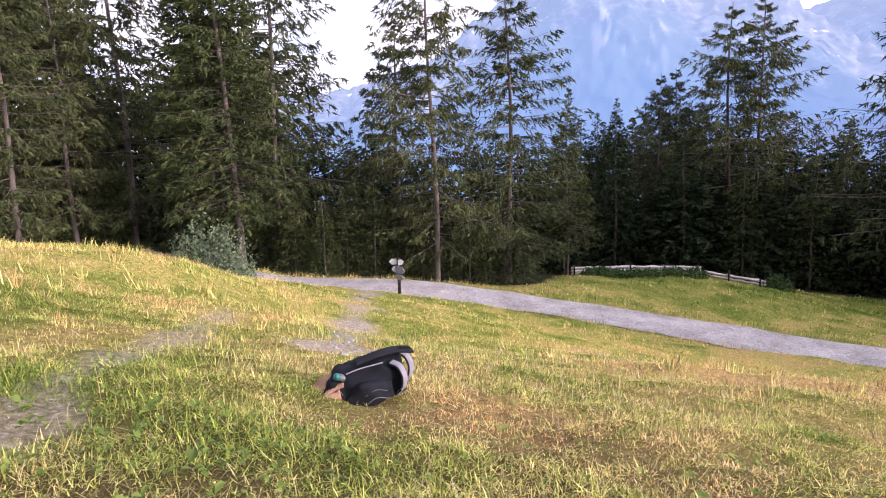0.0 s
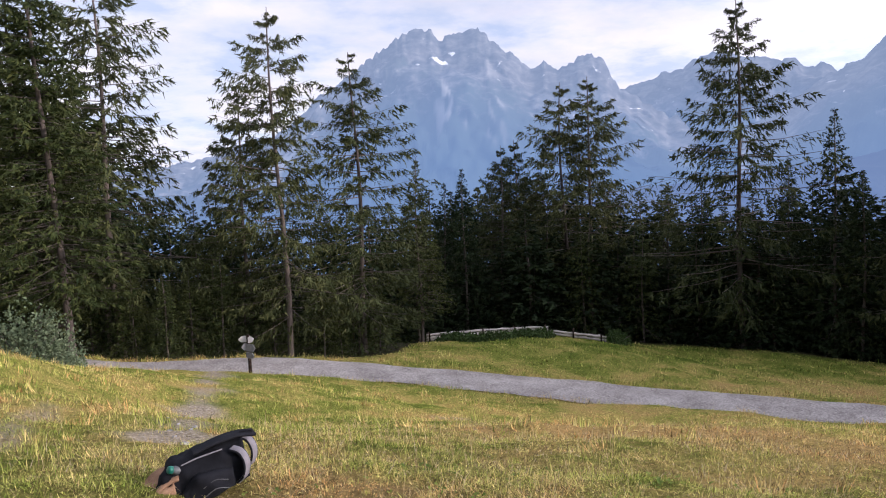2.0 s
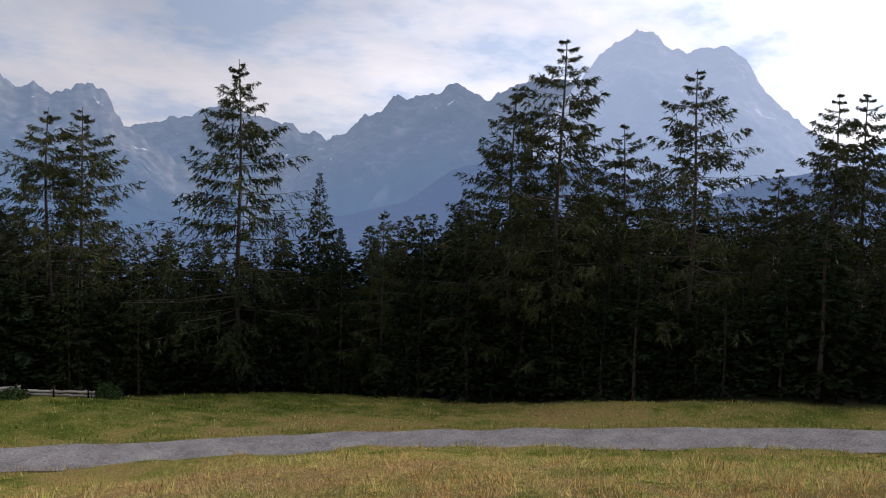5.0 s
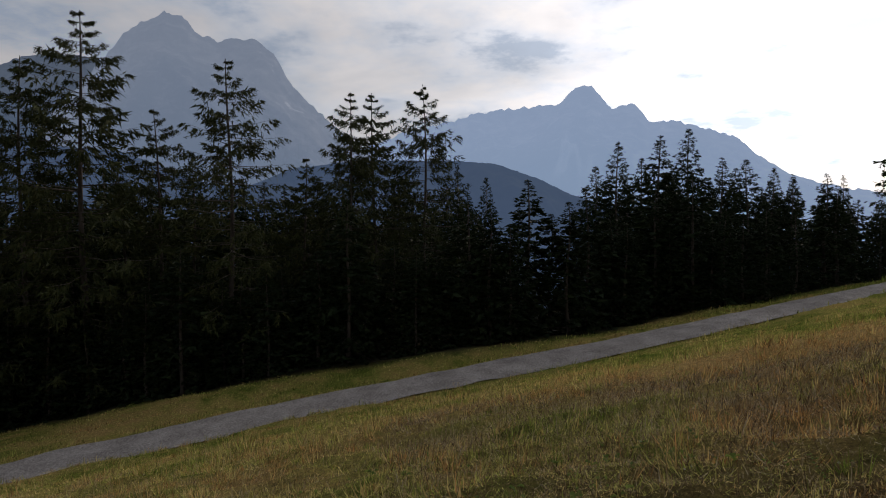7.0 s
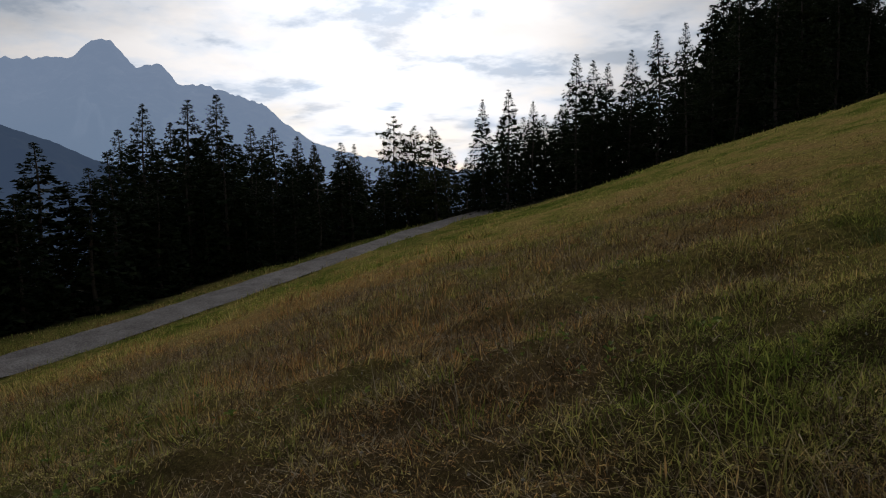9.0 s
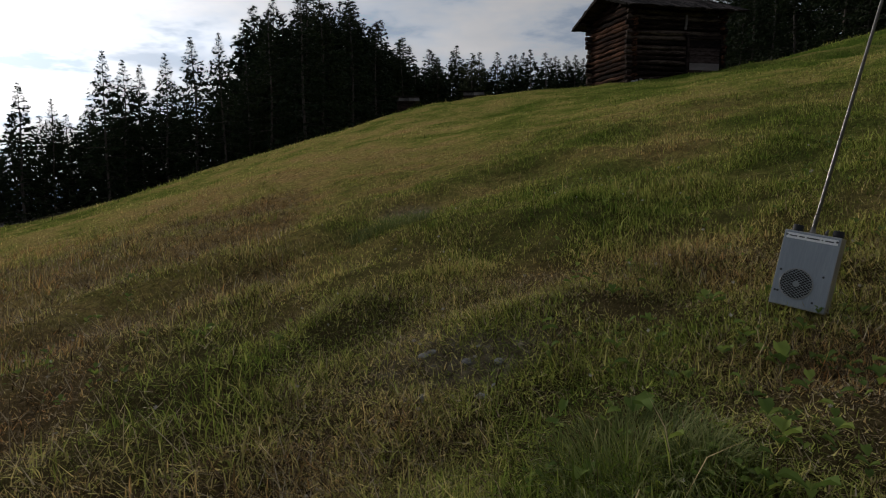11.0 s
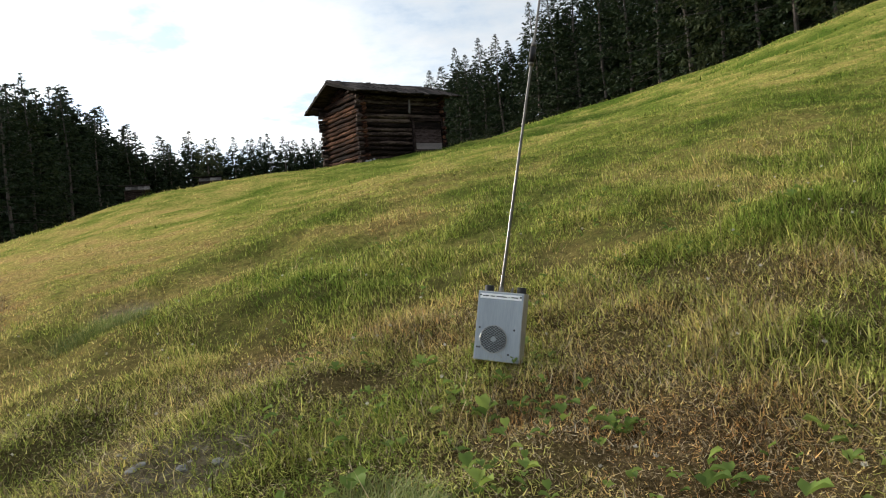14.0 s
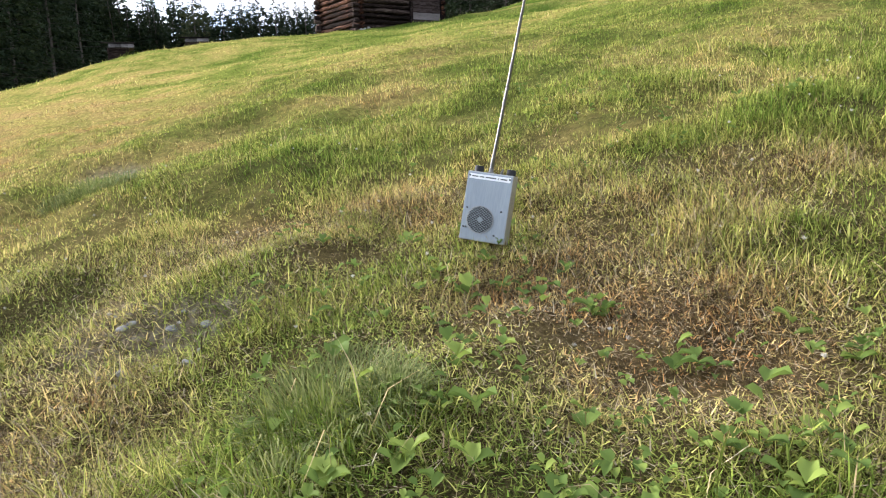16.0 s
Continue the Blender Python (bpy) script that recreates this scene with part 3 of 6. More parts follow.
def conifer(seed, style, branches, subs, along_n, sprays, bare, wide, big=1.0, needles=None, tall=20.0):
    """Meshes of trunk, limbs and needle sprays of a spruce or larch: tiers of limbs, side twigs on them, short sprays on those."""
    g = np.random.default_rng(seed)
    larch = style == "larch"
    zs = np.linspace(-0.8, tall, 14)
    sway = np.c_[0.12 * np.sin(zs * 0.35 + seed), 0.12 * np.cos(zs * 0.27 + seed * 2), zs]
    rad = 0.0088 * tall * (1 - np.clip(zs / tall, 0, 1)) ** 0.85 + 0.02
    rad[0] *= 1.35
    tv, tf = tube(sway, rad, 9 if big < 1.1 else 5)
    trunk = mesh_of("trunk", tv, tf, BARK, True)
    tiers = 25 if larch else 50
    tier = (np.arange(tiers) + 0.5 + g.uniform(-0.35, 0.35, tiers)) / tiers
    t = tier[np.arange(branches) * tiers // branches] + g.normal(0, 0.018, branches)
    t = bare + (0.99 - bare) * np.clip(t, 0, 1) ** 0.95
    az = np.arange(branches) * 2.399 + g.random(branches) * 1.3
    if larch:
        prof = np.interp(t, [0, 0.1, 0.3, 0.5, 0.68, 0.82, 0.93, 1], [0.6, 0.88, 1.0, 0.92, 0.72, 0.46, 0.20, 0.02]) * (0.42 + 0.68 * g.random(branches) ** 0.8)
        prof *= 0.92 + 0.22 * np.sin(2 * az + seed + 7 * t)
    else:
        prof = ((1 - t) ** 0.95 + 0.006) * (0.72 + 0.36 * g.random(branches)) * np.clip((t - bare) * 9 + 0.6, 0, 1)
    length = wide * prof + 0.06
    out = np.c_[np.cos(az), np.sin(az), np.zeros(branches)]
    side = np.c_[-np.sin(az), np.cos(az), np.zeros(branches)]
    root = np.c_[np.interp(t * tall, zs, sway[:, 0]), np.interp(t * tall, zs, sway[:, 1]), t * tall]
    rise = (0.04 + 0.20 * t ** 2 if larch else 0.06 + 0.26 * t ** 2) + g.normal(0, 0.05, branches)
    droop = (0.30 if larch else 0.40) * (1 - t) + 0.07 * g.random(branches)
    tip_up = 0.14
    up = np.array([0, 0, 1.0])

    def along(i, s):
        return root[i] + out[i] * (length[i] * s)[:, None] + up * (length[i] * (rise[i] * s - droop[i] * s ** 1.5 + tip_up * s ** 4))[:, None]

    idx = np.arange(branches)
    lv, lf, count = [], [], 0
    for i in (idx if big < 1.1 else idx[::5]):
        s = np.array([0, 0.5, 1.0]) if big < 1.1 else np.array([0, 1.0])
        v, f = tube(along(np.full(len(s), i), s), (0.006 + 0.007 * length[i]) * np.linspace(1, 0.15, len(s)), 3)
        lf.append(f + count)
        lv.append(v)
        count += len(v)
    # dead snags on the lower trunk
    for k in range(14 if big < 1.1 else 0):
        z, a, ln = tall * g.uniform(0.03, bare + 0.16), g.random() * 6.28, wide * g.uniform(0.08, 0.30)
        o = np.array([np.cos(a), np.sin(a), 0])
        v, f = tube([o * 0.1 + up * z, o * ln * 0.6 + up * (z - 0.08 * ln), o * ln + up * (z - 0.4 * ln)], [0.018, 0.012, 0.004], 3)
        lf.append(f + count)
        lv.append(v)
        count += len(v)
    limbs = mesh_of("limbs", np.vstack(lv), np.vstack(lf), BARK, True)
    # side twigs
    n = branches * subs
    bi = np.repeat(idx, subs)
    s = 0.14 + 0.86 * (np.tile(np.arange(subs), branches) + g.random(n)) / subs
    sgn = np.where((np.arange(n) + g.integers(0, 2, n)) % 2 == 0, -1.0, 1.0)
    reach = (0.40 * length[bi] * (1.06 - s) + 0.03 + 0.25 * np.minimum(1, length[bi] / 2.2)) * (0.55 + 0.7 * g.random(n))
    d = out[bi] * (0.45 + 0.55 * g.random(n))[:, None] + side[bi] * (sgn * (0.35 + 0.6 * g.random(n)) * (1.1 - 0.6 * s))[:, None]
    d = d - up * (0.10 + (0.55 if larch else 0.28) * g.random(n) * np.clip(1.5 - 1.4 * t[bi], 0.1, 1))[:, None]
    d /= np.linalg.norm(d, axis=1)[:, None]
    start = along(bi, s)
    # sprays of needles on each twig
    m = n * along_n * sprays
    ti = np.repeat(np.arange(n), along_n * sprays)
    u = (np.tile(np.repeat(np.arange(along_n), sprays), n) + g.random(m)) / along_n
    size = (0.60 + 0.75 * g.random(m)) * big * np.clip(length[bi][ti] / ((0.36 if larch else 0.30) * wide), 0.45 if larch else 0.36, 1)
    base = start[ti] + d[ti] * (u * reach[ti])[:, None] - up * (0.30 * (u * reach[ti]) ** 2)[:, None] + g.normal(0, 0.03 * big, (m, 3))
    w = d[ti] * 0.75 + g.normal(0, 0.42, (m, 3)) - up * ((0.85 if larch else 0.30) * g.random(m))[:, None]
    w /= np.linalg.norm(w, axis=1)[:, None]
    cr = np.cross(w, g.normal(size=(m, 3)))
    cr /= np.linalg.norm(cr, axis=1)[:, None]
    half = (((0.037 if larch else 0.048) + 0.058 * (big - 1)) * size)[:, None]
    ln = ((0.32 if larch else 0.29) * size)[:, None]
    v = np.stack([base + cr * half, base - cr * half, base + w * ln], 1).reshape(-1, 3)
    crown = mesh_of("crown", v, np.arange(len(v)).reshape(-1, 3), LARCH if larch else needles or SPRUCE)
    return trunk, limbs, crown


def tree_proto(name, label, *spec):
    trunk, limbs, crown = conifer(*spec)
    top = thing(name, Matrix.Identity(4), label, "tree")
    part("trunk", trunk, None, top)
    tagged(part("branchwork", limbs, None, top), kind="stuff")
    tagged(part("crown", crown, None, top), kind="stuff")
    return top


HERO = {"larch": [tree_proto("larch_tree", "tall larch with drooping yellow-green branches at the wood's edge", 10 + i, "larch", 135, 11, 4, 3, b, w, 1.06) for i, (b, w) in enumerate([(0.10, 5.2), (0.06, 4.7), (0.14, 5.5)])],
        "spruce": [tree_proto("spruce_tree", "tall dark green spruce with a bare lower trunk", 20 + i, "spruce", 330, 5, 4, 3, b, w, 1.0, SUNLIT_SPRUCE) for i, (b, w) in enumerate([(0.14, 4.6), (0.08, 4.2), (0.18, 4.9)])],
        "young": [tree_proto("young_spruce", "young dense olive green spruce green down to the ground", 30 + i, "spruce", 260, 3, 3, 2, 0.01, w, 1.4, SUNLIT_SPRUCE) for i, w in enumerate([6.4, 5.6])]}
BACK = {"larch": [tree_proto("larch_tree", "larch among the darker trees of the wood", 40 + i, "larch", 170, 6, 3, 2, 0.03, w, 1.5) for i, w in enumerate([4.4, 5.0])],
        "spruce": [tree_proto("spruce_tree", "dark spruce in the closed wood", 50 + i, "spruce", 330, 3, 3, 2, b, w, 1.4) for i, (b, w) in enumerate([(0.02, 5.0), (0.04, 4.4), (0.02, 5.6)])]}
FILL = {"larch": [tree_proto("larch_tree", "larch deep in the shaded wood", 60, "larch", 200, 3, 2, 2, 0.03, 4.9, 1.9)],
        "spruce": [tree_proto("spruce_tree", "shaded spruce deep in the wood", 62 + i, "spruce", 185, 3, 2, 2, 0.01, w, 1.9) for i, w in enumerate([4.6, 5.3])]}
BACK["young"] = BACK["spruce"]
used = set()
rng = random.Random(7)


def plant(az, d, tall, kind, stock, group, width=1.0):
    """A tree of that height at a bearing and distance."""
    proto = rng.choice(stock[kind])
    s = tall / 20.0
    wide = s * width * rng.uniform(0.9, 1.1)
    m = at(az, d, 0, 0.1) @ pose(0, 0, 0, rng.uniform(-1, 1), rng.uniform(-1, 1), rng.uniform(0, 360)) @ Matrix.Diagonal((wide, wide, s, 1))
    if proto not in used:
        used.add(proto)
        proto.matrix_basis = m
        return tagged(proto, group=group)
    return tagged(copy_thing_scaled(proto, m), group=group)


def copy_thing_scaled(proto, m):
    keep = proto.matrix_basis.copy()
    proto.matrix_basis = Matrix.Identity(4)
    ob = copy_thing(proto, m)
    proto.matrix_basis = keep
    return ob


def tree_top(az, top_el, d, kind, stock, group, width=1.0):
    x, y = polar(az, d)
    plant(az, d, EYE + d * math.tan(radians(top_el)) - ground_z(x, y), kind, stock, group, width)


DEEP = []


def deep_top(az, top_el, d, kind, width=1.0, tall=None):
    """Notes a tree of the deep wood, which nobody could tell from its neighbours."""
    x, y = polar(az, d)
    s = (tall or EYE + d * math.tan(radians(top_el)) - ground_z(x, y)) / 20.0
    wide = s * width * rng.uniform(0.9, 1.1)
    DEEP.append((rng.choice(FILL[kind]), np.array(at(az, d, 0, 0.1) @ pose(0, 0, 0, 0, 0, rng.uniform(0, 360)) @ Matrix.Diagonal((wide, wide, s, 1)))))


def build_deep_wood():
    wood = thing("deep_wood", Matrix.Identity(4), "unbroken dark spruce and larch wood behind the first trees", "wood", "", "stuff")
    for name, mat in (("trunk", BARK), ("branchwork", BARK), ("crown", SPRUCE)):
        verts, faces, count = [], [], 0
        for proto, m in DEEP:
            me = [c for c in proto.children if c.name.startswith(name)][0].data
            co = np.empty(len(me.vertices) * 3, np.float32)
            me.vertices.foreach_get("co", co)
            ix = np.empty(len(me.loops), np.int32)
            me.loops.foreach_get("vertex_index", ix)
            verts.append(co.reshape(-1, 3) @ m[:3, :3].T + m[:3, 3])
            faces.append(ix.reshape(-1, 3 if name == "crown" else 4) + count)
            count += len(verts[-1])
        tagged(part(name, mesh_of(name, np.vstack(verts), np.vstack(faces), mat, name != "crown"), None, wood), kind="stuff")


EDGE_NORTH = [(-33.5, 17, 39, "larch"), (-28.0, 12.5, 40, "larch"), (-31.5, 15, 36, "larch"), (-24.2, 18.5, 42, "larch"), (-18.5, 16.5, 36, "spruce"), (-16.5, 19.5, 34.5, "spruce"), (-13.0, 17.5, 38, "larch"), (-12.1, -5.2, 36, "young"), (-6.3, -4.5, 37, "young"), (-3.9, -5.5, 36, "young"), (-1.8, -7.6, 35, "young"), (3.6, -6.0, 35.5, "young"),
              (-0.6, 13.9, 34, "larch"), (-3.4, 8.3, 37, "larch"), (5.6, 10.6, 36, "larch"), (-5.7, -4.7, 35, "young"), (-9.8, -6.0, 34.5, "young"), (2.2, -6.0, 35, "young"), (-7.4, -0.5, 40, "spruce"), (10.3, 2.1, 43, "spruce")]
EDGE_EAST = [(12.5, -0.1, 50, "spruce"), (14.2, 1.0, 48, "spruce"), (17.3, 2.7, 52, "larch"), (18.8, 3.1, 54, "larch"), (22.5, 7.4, 52, "larch"), (24.6, 7.7, 53, "larch"), (35.9, 12.2, 47, "larch"), (23.9, -4.1, 48, "young"), (28.5, -4.4, 49, "young"),
             (30.5, -1.8, 52, "larch"), (42.2, 3.9, 47, "spruce"), (43.9, -0.5, 46, "spruce"), (47.2, 1.1, 46, "larch"), (50.5, -0.2, 44, "spruce"), (33.0, -1.0, 54, "spruce"), (39.0, 0.5, 50, "spruce")]
EDGE_SOUTH = [(57.4, 11.4, 43, "larch"), (61.6, 15.0, 42, "larch"), (66.9, 8.4, 42, "larch"), (71.7, 12.3, 40, "larch"), (77.6, 4.9, 41, "larch"), (81.2, 10.1, 40, "larch"), (83.2, 10.1, 41, "larch"), (87.5, 10.8, 41, "larch"), (90.1, 4.2, 42, "spruce"),
              (92.2, 3.3, 43, "spruce"), (95.0, 0.8, 44, "spruce"), (54.0, 3.0, 46, "spruce"), (59.0, 6.5, 46, "spruce"), (64.2, 5.0, 46, "spruce"), (69.0, 5.0, 45, "spruce"), (74.5, 3.0, 46, "spruce"), (79.5, 3.0, 46, "spruce"), (85.4, 4.4, 46, "spruce")]
EDGE_WEST = [(101.3, 4.0, 48, "spruce"), (103.0, 5.9, 46, "spruce"), (106.2, 6.3, 47, "spruce"), (108.3, 6.7, 49, "spruce"), (110.8, 4.4, 52, "spruce"), (112.5, 4.2, 54, "spruce"), (114.2, 3.5, 56, "spruce"), (115.7, 3.0, 57, "spruce"), (117.6, 2.0, 60, "spruce"),
             (119.0, 2.8, 61, "spruce"), (122.3, 5.0, 60, "larch"), (123.7, 4.2, 62, "larch"), (125.5, 4.1, 58, "larch"), (129.5, 6.2, 62, "spruce"), (131.5, 6.9, 60, "spruce"), (133.4, 5.9, 62, "spruce"), (136.9, 9.4, 60, "spruce"), (138.2, 8.9, 62, "spruce"),
             (139.3, 8.6, 63, "spruce"), (141.1, 9.5, 62, "spruce"), (143.3, 10.8, 60, "spruce"), (145.3, 11.2, 59, "spruce")]
WOOD_WEST = [(147.2, 9.4, 62, "spruce"), (148.9, 13.0, 60, "spruce"), (151.5, 14.2, 58, "spruce"), (153.0, 14.7, 60, "spruce"), (155.4, 14.0, 64, "spruce"), (157.2, 12.4, 68, "spruce"), (159.4, 11.1, 76, "spruce"), (162.2, 9.7, 82, "spruce"), (165.0, 10.0, 84, "larch"),
             (167.4, 8.6, 92, "spruce"), (168.7, 9.8, 88, "spruce"), (170.6, 8.8, 96, "spruce"), (171.9, 9.3, 96, "spruce"), (173.5, 9.2, 98, "spruce"), (175.5, 9, 98, "spruce")]
WOOD_ABOVE = [(183.4, 14.2, 84, "spruce"), (185.5, 15.8, 80, "spruce"), (186.3, 15.2, 78, "spruce"), (187.7, 16.3, 76, "spruce"), (189.1, 16.5, 74, "spruce"), (192.2, 18.5, 70, "spruce"), (193.7, 19.4, 68, "spruce"), (195.4, 20.8, 67, "spruce"), (197.5, 22, 64, "spruce"),
              (199.5, 22.5, 62, "spruce"), (201.8, 24, 60, "spruce"), (204.0, 25, 57, "spruce"), (206.5, 25, 55, "larch"), (209.0, 26, 54, "spruce"), (211.5, 27, 52, "spruce"), (214.0, 28, 50, "larch"), (217.0, 28, 49, "spruce"), (220.0, 28, 49, "spruce")]
for rows, group in ((EDGE_NORTH, "trees beyond the lane"), (EDGE_EAST, "trees behind the field"), (EDGE_SOUTH, "trees behind the field")):
    for az, el, d, kind in rows:
        tree_top(az, el, d, kind, BACK if kind == "spruce" and rows is not EDGE_NORTH else HERO, group)
for rows, group in ((EDGE_WEST, "trees along the lower edge"), (WOOD_WEST, "trees behind the hut"), (WOOD_ABOVE, "wood above the meadow")):
    for az, el, d, kind in rows:
        tree_top(az, el, d, kind, BACK, group, 1.4 if rows is EDGE_WEST and az < 113 else 1.15)
# the closed wood behind the first rows, lower than they are
for k in range(215):
    az = -36 + 260 * (k + rng.random()) / 215
    edge = float(np.interp(az, [-36, -18, -8, 8, 12, 45, 60, 75, 92, 104, 122, 145, 160, 176, 186, 203, 222], [46, 46, 42, 42, 55, 50, 48, 48, 50, 52, 66, 66, 82, 104, 84, 66, 54]))
    lim = float(np.interp(az, [-36, -29, -27, -20, -18, -15, -13, -2, 8, 20, 32, 44, 52, 57, 90, 95, 98, 104, 116, 127, 136, 147, 153, 160, 172, 183, 195, 222], [15, 15, 5, 5, 9, 9, 2, -1, -1, 1, -1.5, -0.5, 1.5, 4, 3, -1.5, -5, 5.2, 2.8, 1.5, 5.5, 9.0, 13, 10, 9, 14, 19, 25]))
    tree_top(az, lim - rng.uniform(0, 2.0), edge + rng.uniform(0, 10), "spruce" if rng.random() < (0.25 if az < -14 else 0.8 if az < 98 else 1.1) else "larch", FILL, "closed wood", 1.45)
# a deeper row that shuts out the valley between the stems
for k in range(80):
    az = 8 + 140 * (k + rng.random()) / 80
    edge = float(np.interp(az, [8, 12, 45, 60, 75, 92, 104, 122, 145], [52, 60, 56, 54, 53, 54, 50, 60, 64]))
    lim = float(np.interp(az, [8, 20, 32, 44, 52, 57, 90, 95, 98, 104, 116, 127, 136, 147], [-3, -2, -3.5, -2.5, 0, 2, 1.5, -3, -6, 3.6, 1.6, 1.5, 5, 8.5]))
    deep_top(az, lim - rng.uniform(0, 2.5), edge + rng.uniform(0, 6), "spruce", 2.0)
# low spruces that close the wood's edge
for k in range(95):
    az = 9 + 142 * (k + rng.random()) / 95
    edge = float(np.interp(az, [8, 11, 30, 50, 63, 75, 90, 102, 114, 122, 136, 150], [36, 47, 48, 44, 38.5, 35.5, 34.5, 38.5, 47, 57, 64, 64]))
    deep_top(az, 0, edge + rng.uniform(0, 3), "spruce", 1.7, rng.uniform(5, 9))
# thickets between the stems above the meadow
for k in range(44):
    az = 182 + 41 * (k + rng.random()) / 44
    edge = float(np.interp(az, [182, 186, 195, 203, 212, 223], [90, 84, 72, 64, 57, 53]))
    deep_top(az, 0, edge + rng.uniform(0, 5), "spruce", 1.7, rng.uniform(6, 12))
# small spruces under the tall trees beyond the lane
for k in range(26):
    az = -34 + 42 * (k + rng.random()) / 26
    plant(az, float(np.interp(az, [-36, -18, -8, 8], [41, 37.5, 35, 35.5])) + rng.uniform(0, 4), rng.uniform(2.5, 6.5), "young", HERO, "closed wood", 1.3)
# the tree line over the crest behind the hut
for k in range(90):
    az = 147 + 40 * (k + rng.random()) / 90
    lim = float(np.interp(az, [149, 155, 158, 161, 166, 176, 182, 187], [13.4, 13.8, 11.8, 10.3, 10.0, 9.2, 11, 14.5]))
    deep_top(az, lim + 0.6 - rng.uniform(0, 2.2), float(np.interp(az, [149, 158, 164, 180, 187], [66, 74, 84, 90, 80])) + rng.uniform(0, 8), "spruce" if rng.random() < 0.85 else "larch", 1.35)
build_deep_wood()
# models that found no place are taken away again
spare = {proto for stock in (HERO, BACK, FILL) for protos in stock.values() for proto in protos} - used
for ob in [o for proto in spare for o in (*proto.children_recursive, proto)]:
    bpy.data.objects.remove(ob)


# ---- materials of the things ----
STRAW = simple("dry_straw", (0.28, 0.20, 0.09), (0.50, 0.40, 0.22), 6.0, 0.85, relief=0.1, spec=0.03)
def make_litter():
    """Dead stalks from grey-brown to pale straw, each of its own tone."""
    mat, t, b = material("dead_grass_litter", 0.9, 0.0, 0.02)
    isl = node(t, "ShaderNodeNewGeometry").outputs["Random Per Island"]
    f = mathn(t, "ADD", mathn(t, "MULTIPLY", isl, 0.75), mathn(t, "MULTIPLY", noise_of(t, 2.2, 4, 0.6, coords(t)), 0.35))
    t.links.new(ramp(t, f, [(0.12, (0.03, 0.021, 0.013)), (0.45, (0.105, 0.068, 0.035)), (0.74, (0.27, 0.205, 0.12)), (0.97, (0.55, 0.47, 0.32))]), b.inputs["Base Color"])
    return mat


LITTER = make_litter()
LEAF = foliage("weed_leaf", (0.06, 0.10, 0.022), (0.15, 0.215, 0.045), (0.33, 0.38, 0.08), 0.4)
FINE_GRASS = foliage("fine_grass", (0.045, 0.07, 0.018), (0.17, 0.20, 0.06), (0.42, 0.40, 0.19), 0.3)
SHRUB = foliage("shrub_leaf", (0.05, 0.075, 0.04), (0.11, 0.145, 0.085), (0.19, 0.22, 0.14))
NETTLE = foliage("nettle_leaf", (0.022, 0.045, 0.014), (0.045, 0.078, 0.022), (0.085, 0.12, 0.04))
def timber(name, crack, body, worn, spec=0.06):
    """Old timber: long dark cracks, a body tone and worn ridges, grain along x."""
    mat, t, b = material(name, 0.92, 0.0, spec)
    v = node(t, "ShaderNodeMapping", {0: coords(t), "Scale": (0.16, 1, 1)}).outputs[0]
    own = node(t, "ShaderNodeObjectInfo").outputs["Random"]
    big, grain = noise_of(t, 7.0, 5, 0.6, v, 0.4), noise_of(t, 38.0, 4, 0.65, v)
    f = mathn(t, "ADD", mathn(t, "ADD", mathn(t, "MULTIPLY", big, 0.6), mathn(t, "MULTIPLY", grain, 0.55)), mathn(t, "MULTIPLY", mathn(t, "SUBTRACT", own, 0.5), 0.22))
    t.links.new(ramp(t, f, [(0.47, crack), (0.60, body), (0.74, worn)]), b.inputs["Base Color"])
    bump(t, b, grain, 0.9, 0.02)
    return mat


# Weathered logs of the gable ends; the reddish tone paints in low sun.
SUNLIT_LOG = timber("weathered_log", (0.004, 0.002, 0.0018), (0.026, 0.0115, 0.0078), (0.135, 0.062, 0.037))
GREY_LOG = timber("grey_log", (0.004, 0.003, 0.0025), (0.026, 0.017, 0.015), (0.11, 0.082, 0.068))
ROOF_GREY = timber("grey_roof_board", (0.015, 0.013, 0.012), (0.055, 0.05, 0.047), (0.13, 0.12, 0.115))
BARGE = timber("blackened_board", (0.003, 0.0025, 0.002), (0.012, 0.009, 0.008), (0.04, 0.03, 0.026))
GREY_BOARD = simple("greyed_board", (0.08, 0.068, 0.068), (0.19, 0.165, 0.165), 4.0, 0.9, relief=0.6, grain=45, stretch=(0.25, 1, 1))
SHINGLE = timber("old_shingle", (0.004, 0.0035, 0.003), (0.024, 0.019, 0.0175), (0.085, 0.07, 0.065))
PALE_WOOD = simple("pale_bare_wood", (0.24, 0.21, 0.19), (0.46, 0.42, 0.38), 5.0, 0.85, relief=0.5, grain=50, stretch=(0.2, 1, 1))
DARK_PLANK = timber("dark_plank", (0.006, 0.0045, 0.004), (0.028, 0.019, 0.018), (0.07, 0.052, 0.05))
STONE = simple("field_stone", (0.11, 0.105, 0.10), (0.34, 0.335, 0.33), 9.0, 0.9, relief=0.8, grain=60)
ALU = simple("brushed_aluminium", (0.28, 0.31, 0.335), (0.38, 0.41, 0.43), 20.0, 0.45, 0.75, 0.12, 400, (1, 1, 0.1))
ALU_SIDE = simple("raw_aluminium", (0.30, 0.29, 0.28), (0.42, 0.41, 0.39), 15.0, 0.5, 0.85, 0.15, 300)
CHROME = simple("chromed_tube", (0.10, 0.094, 0.086), (0.17, 0.16, 0.147), 30.0, 0.32, 0.95, 0.05)
BLACK = simple("black_plastic", (0.006, 0.006, 0.007), (0.013, 0.013, 0.014), 20.0, 0.5, spec=0.2)
CONE = simple("speaker_cone", (0.004, 0.004, 0.005), (0.010, 0.010, 0.012), 30.0, 0.7)
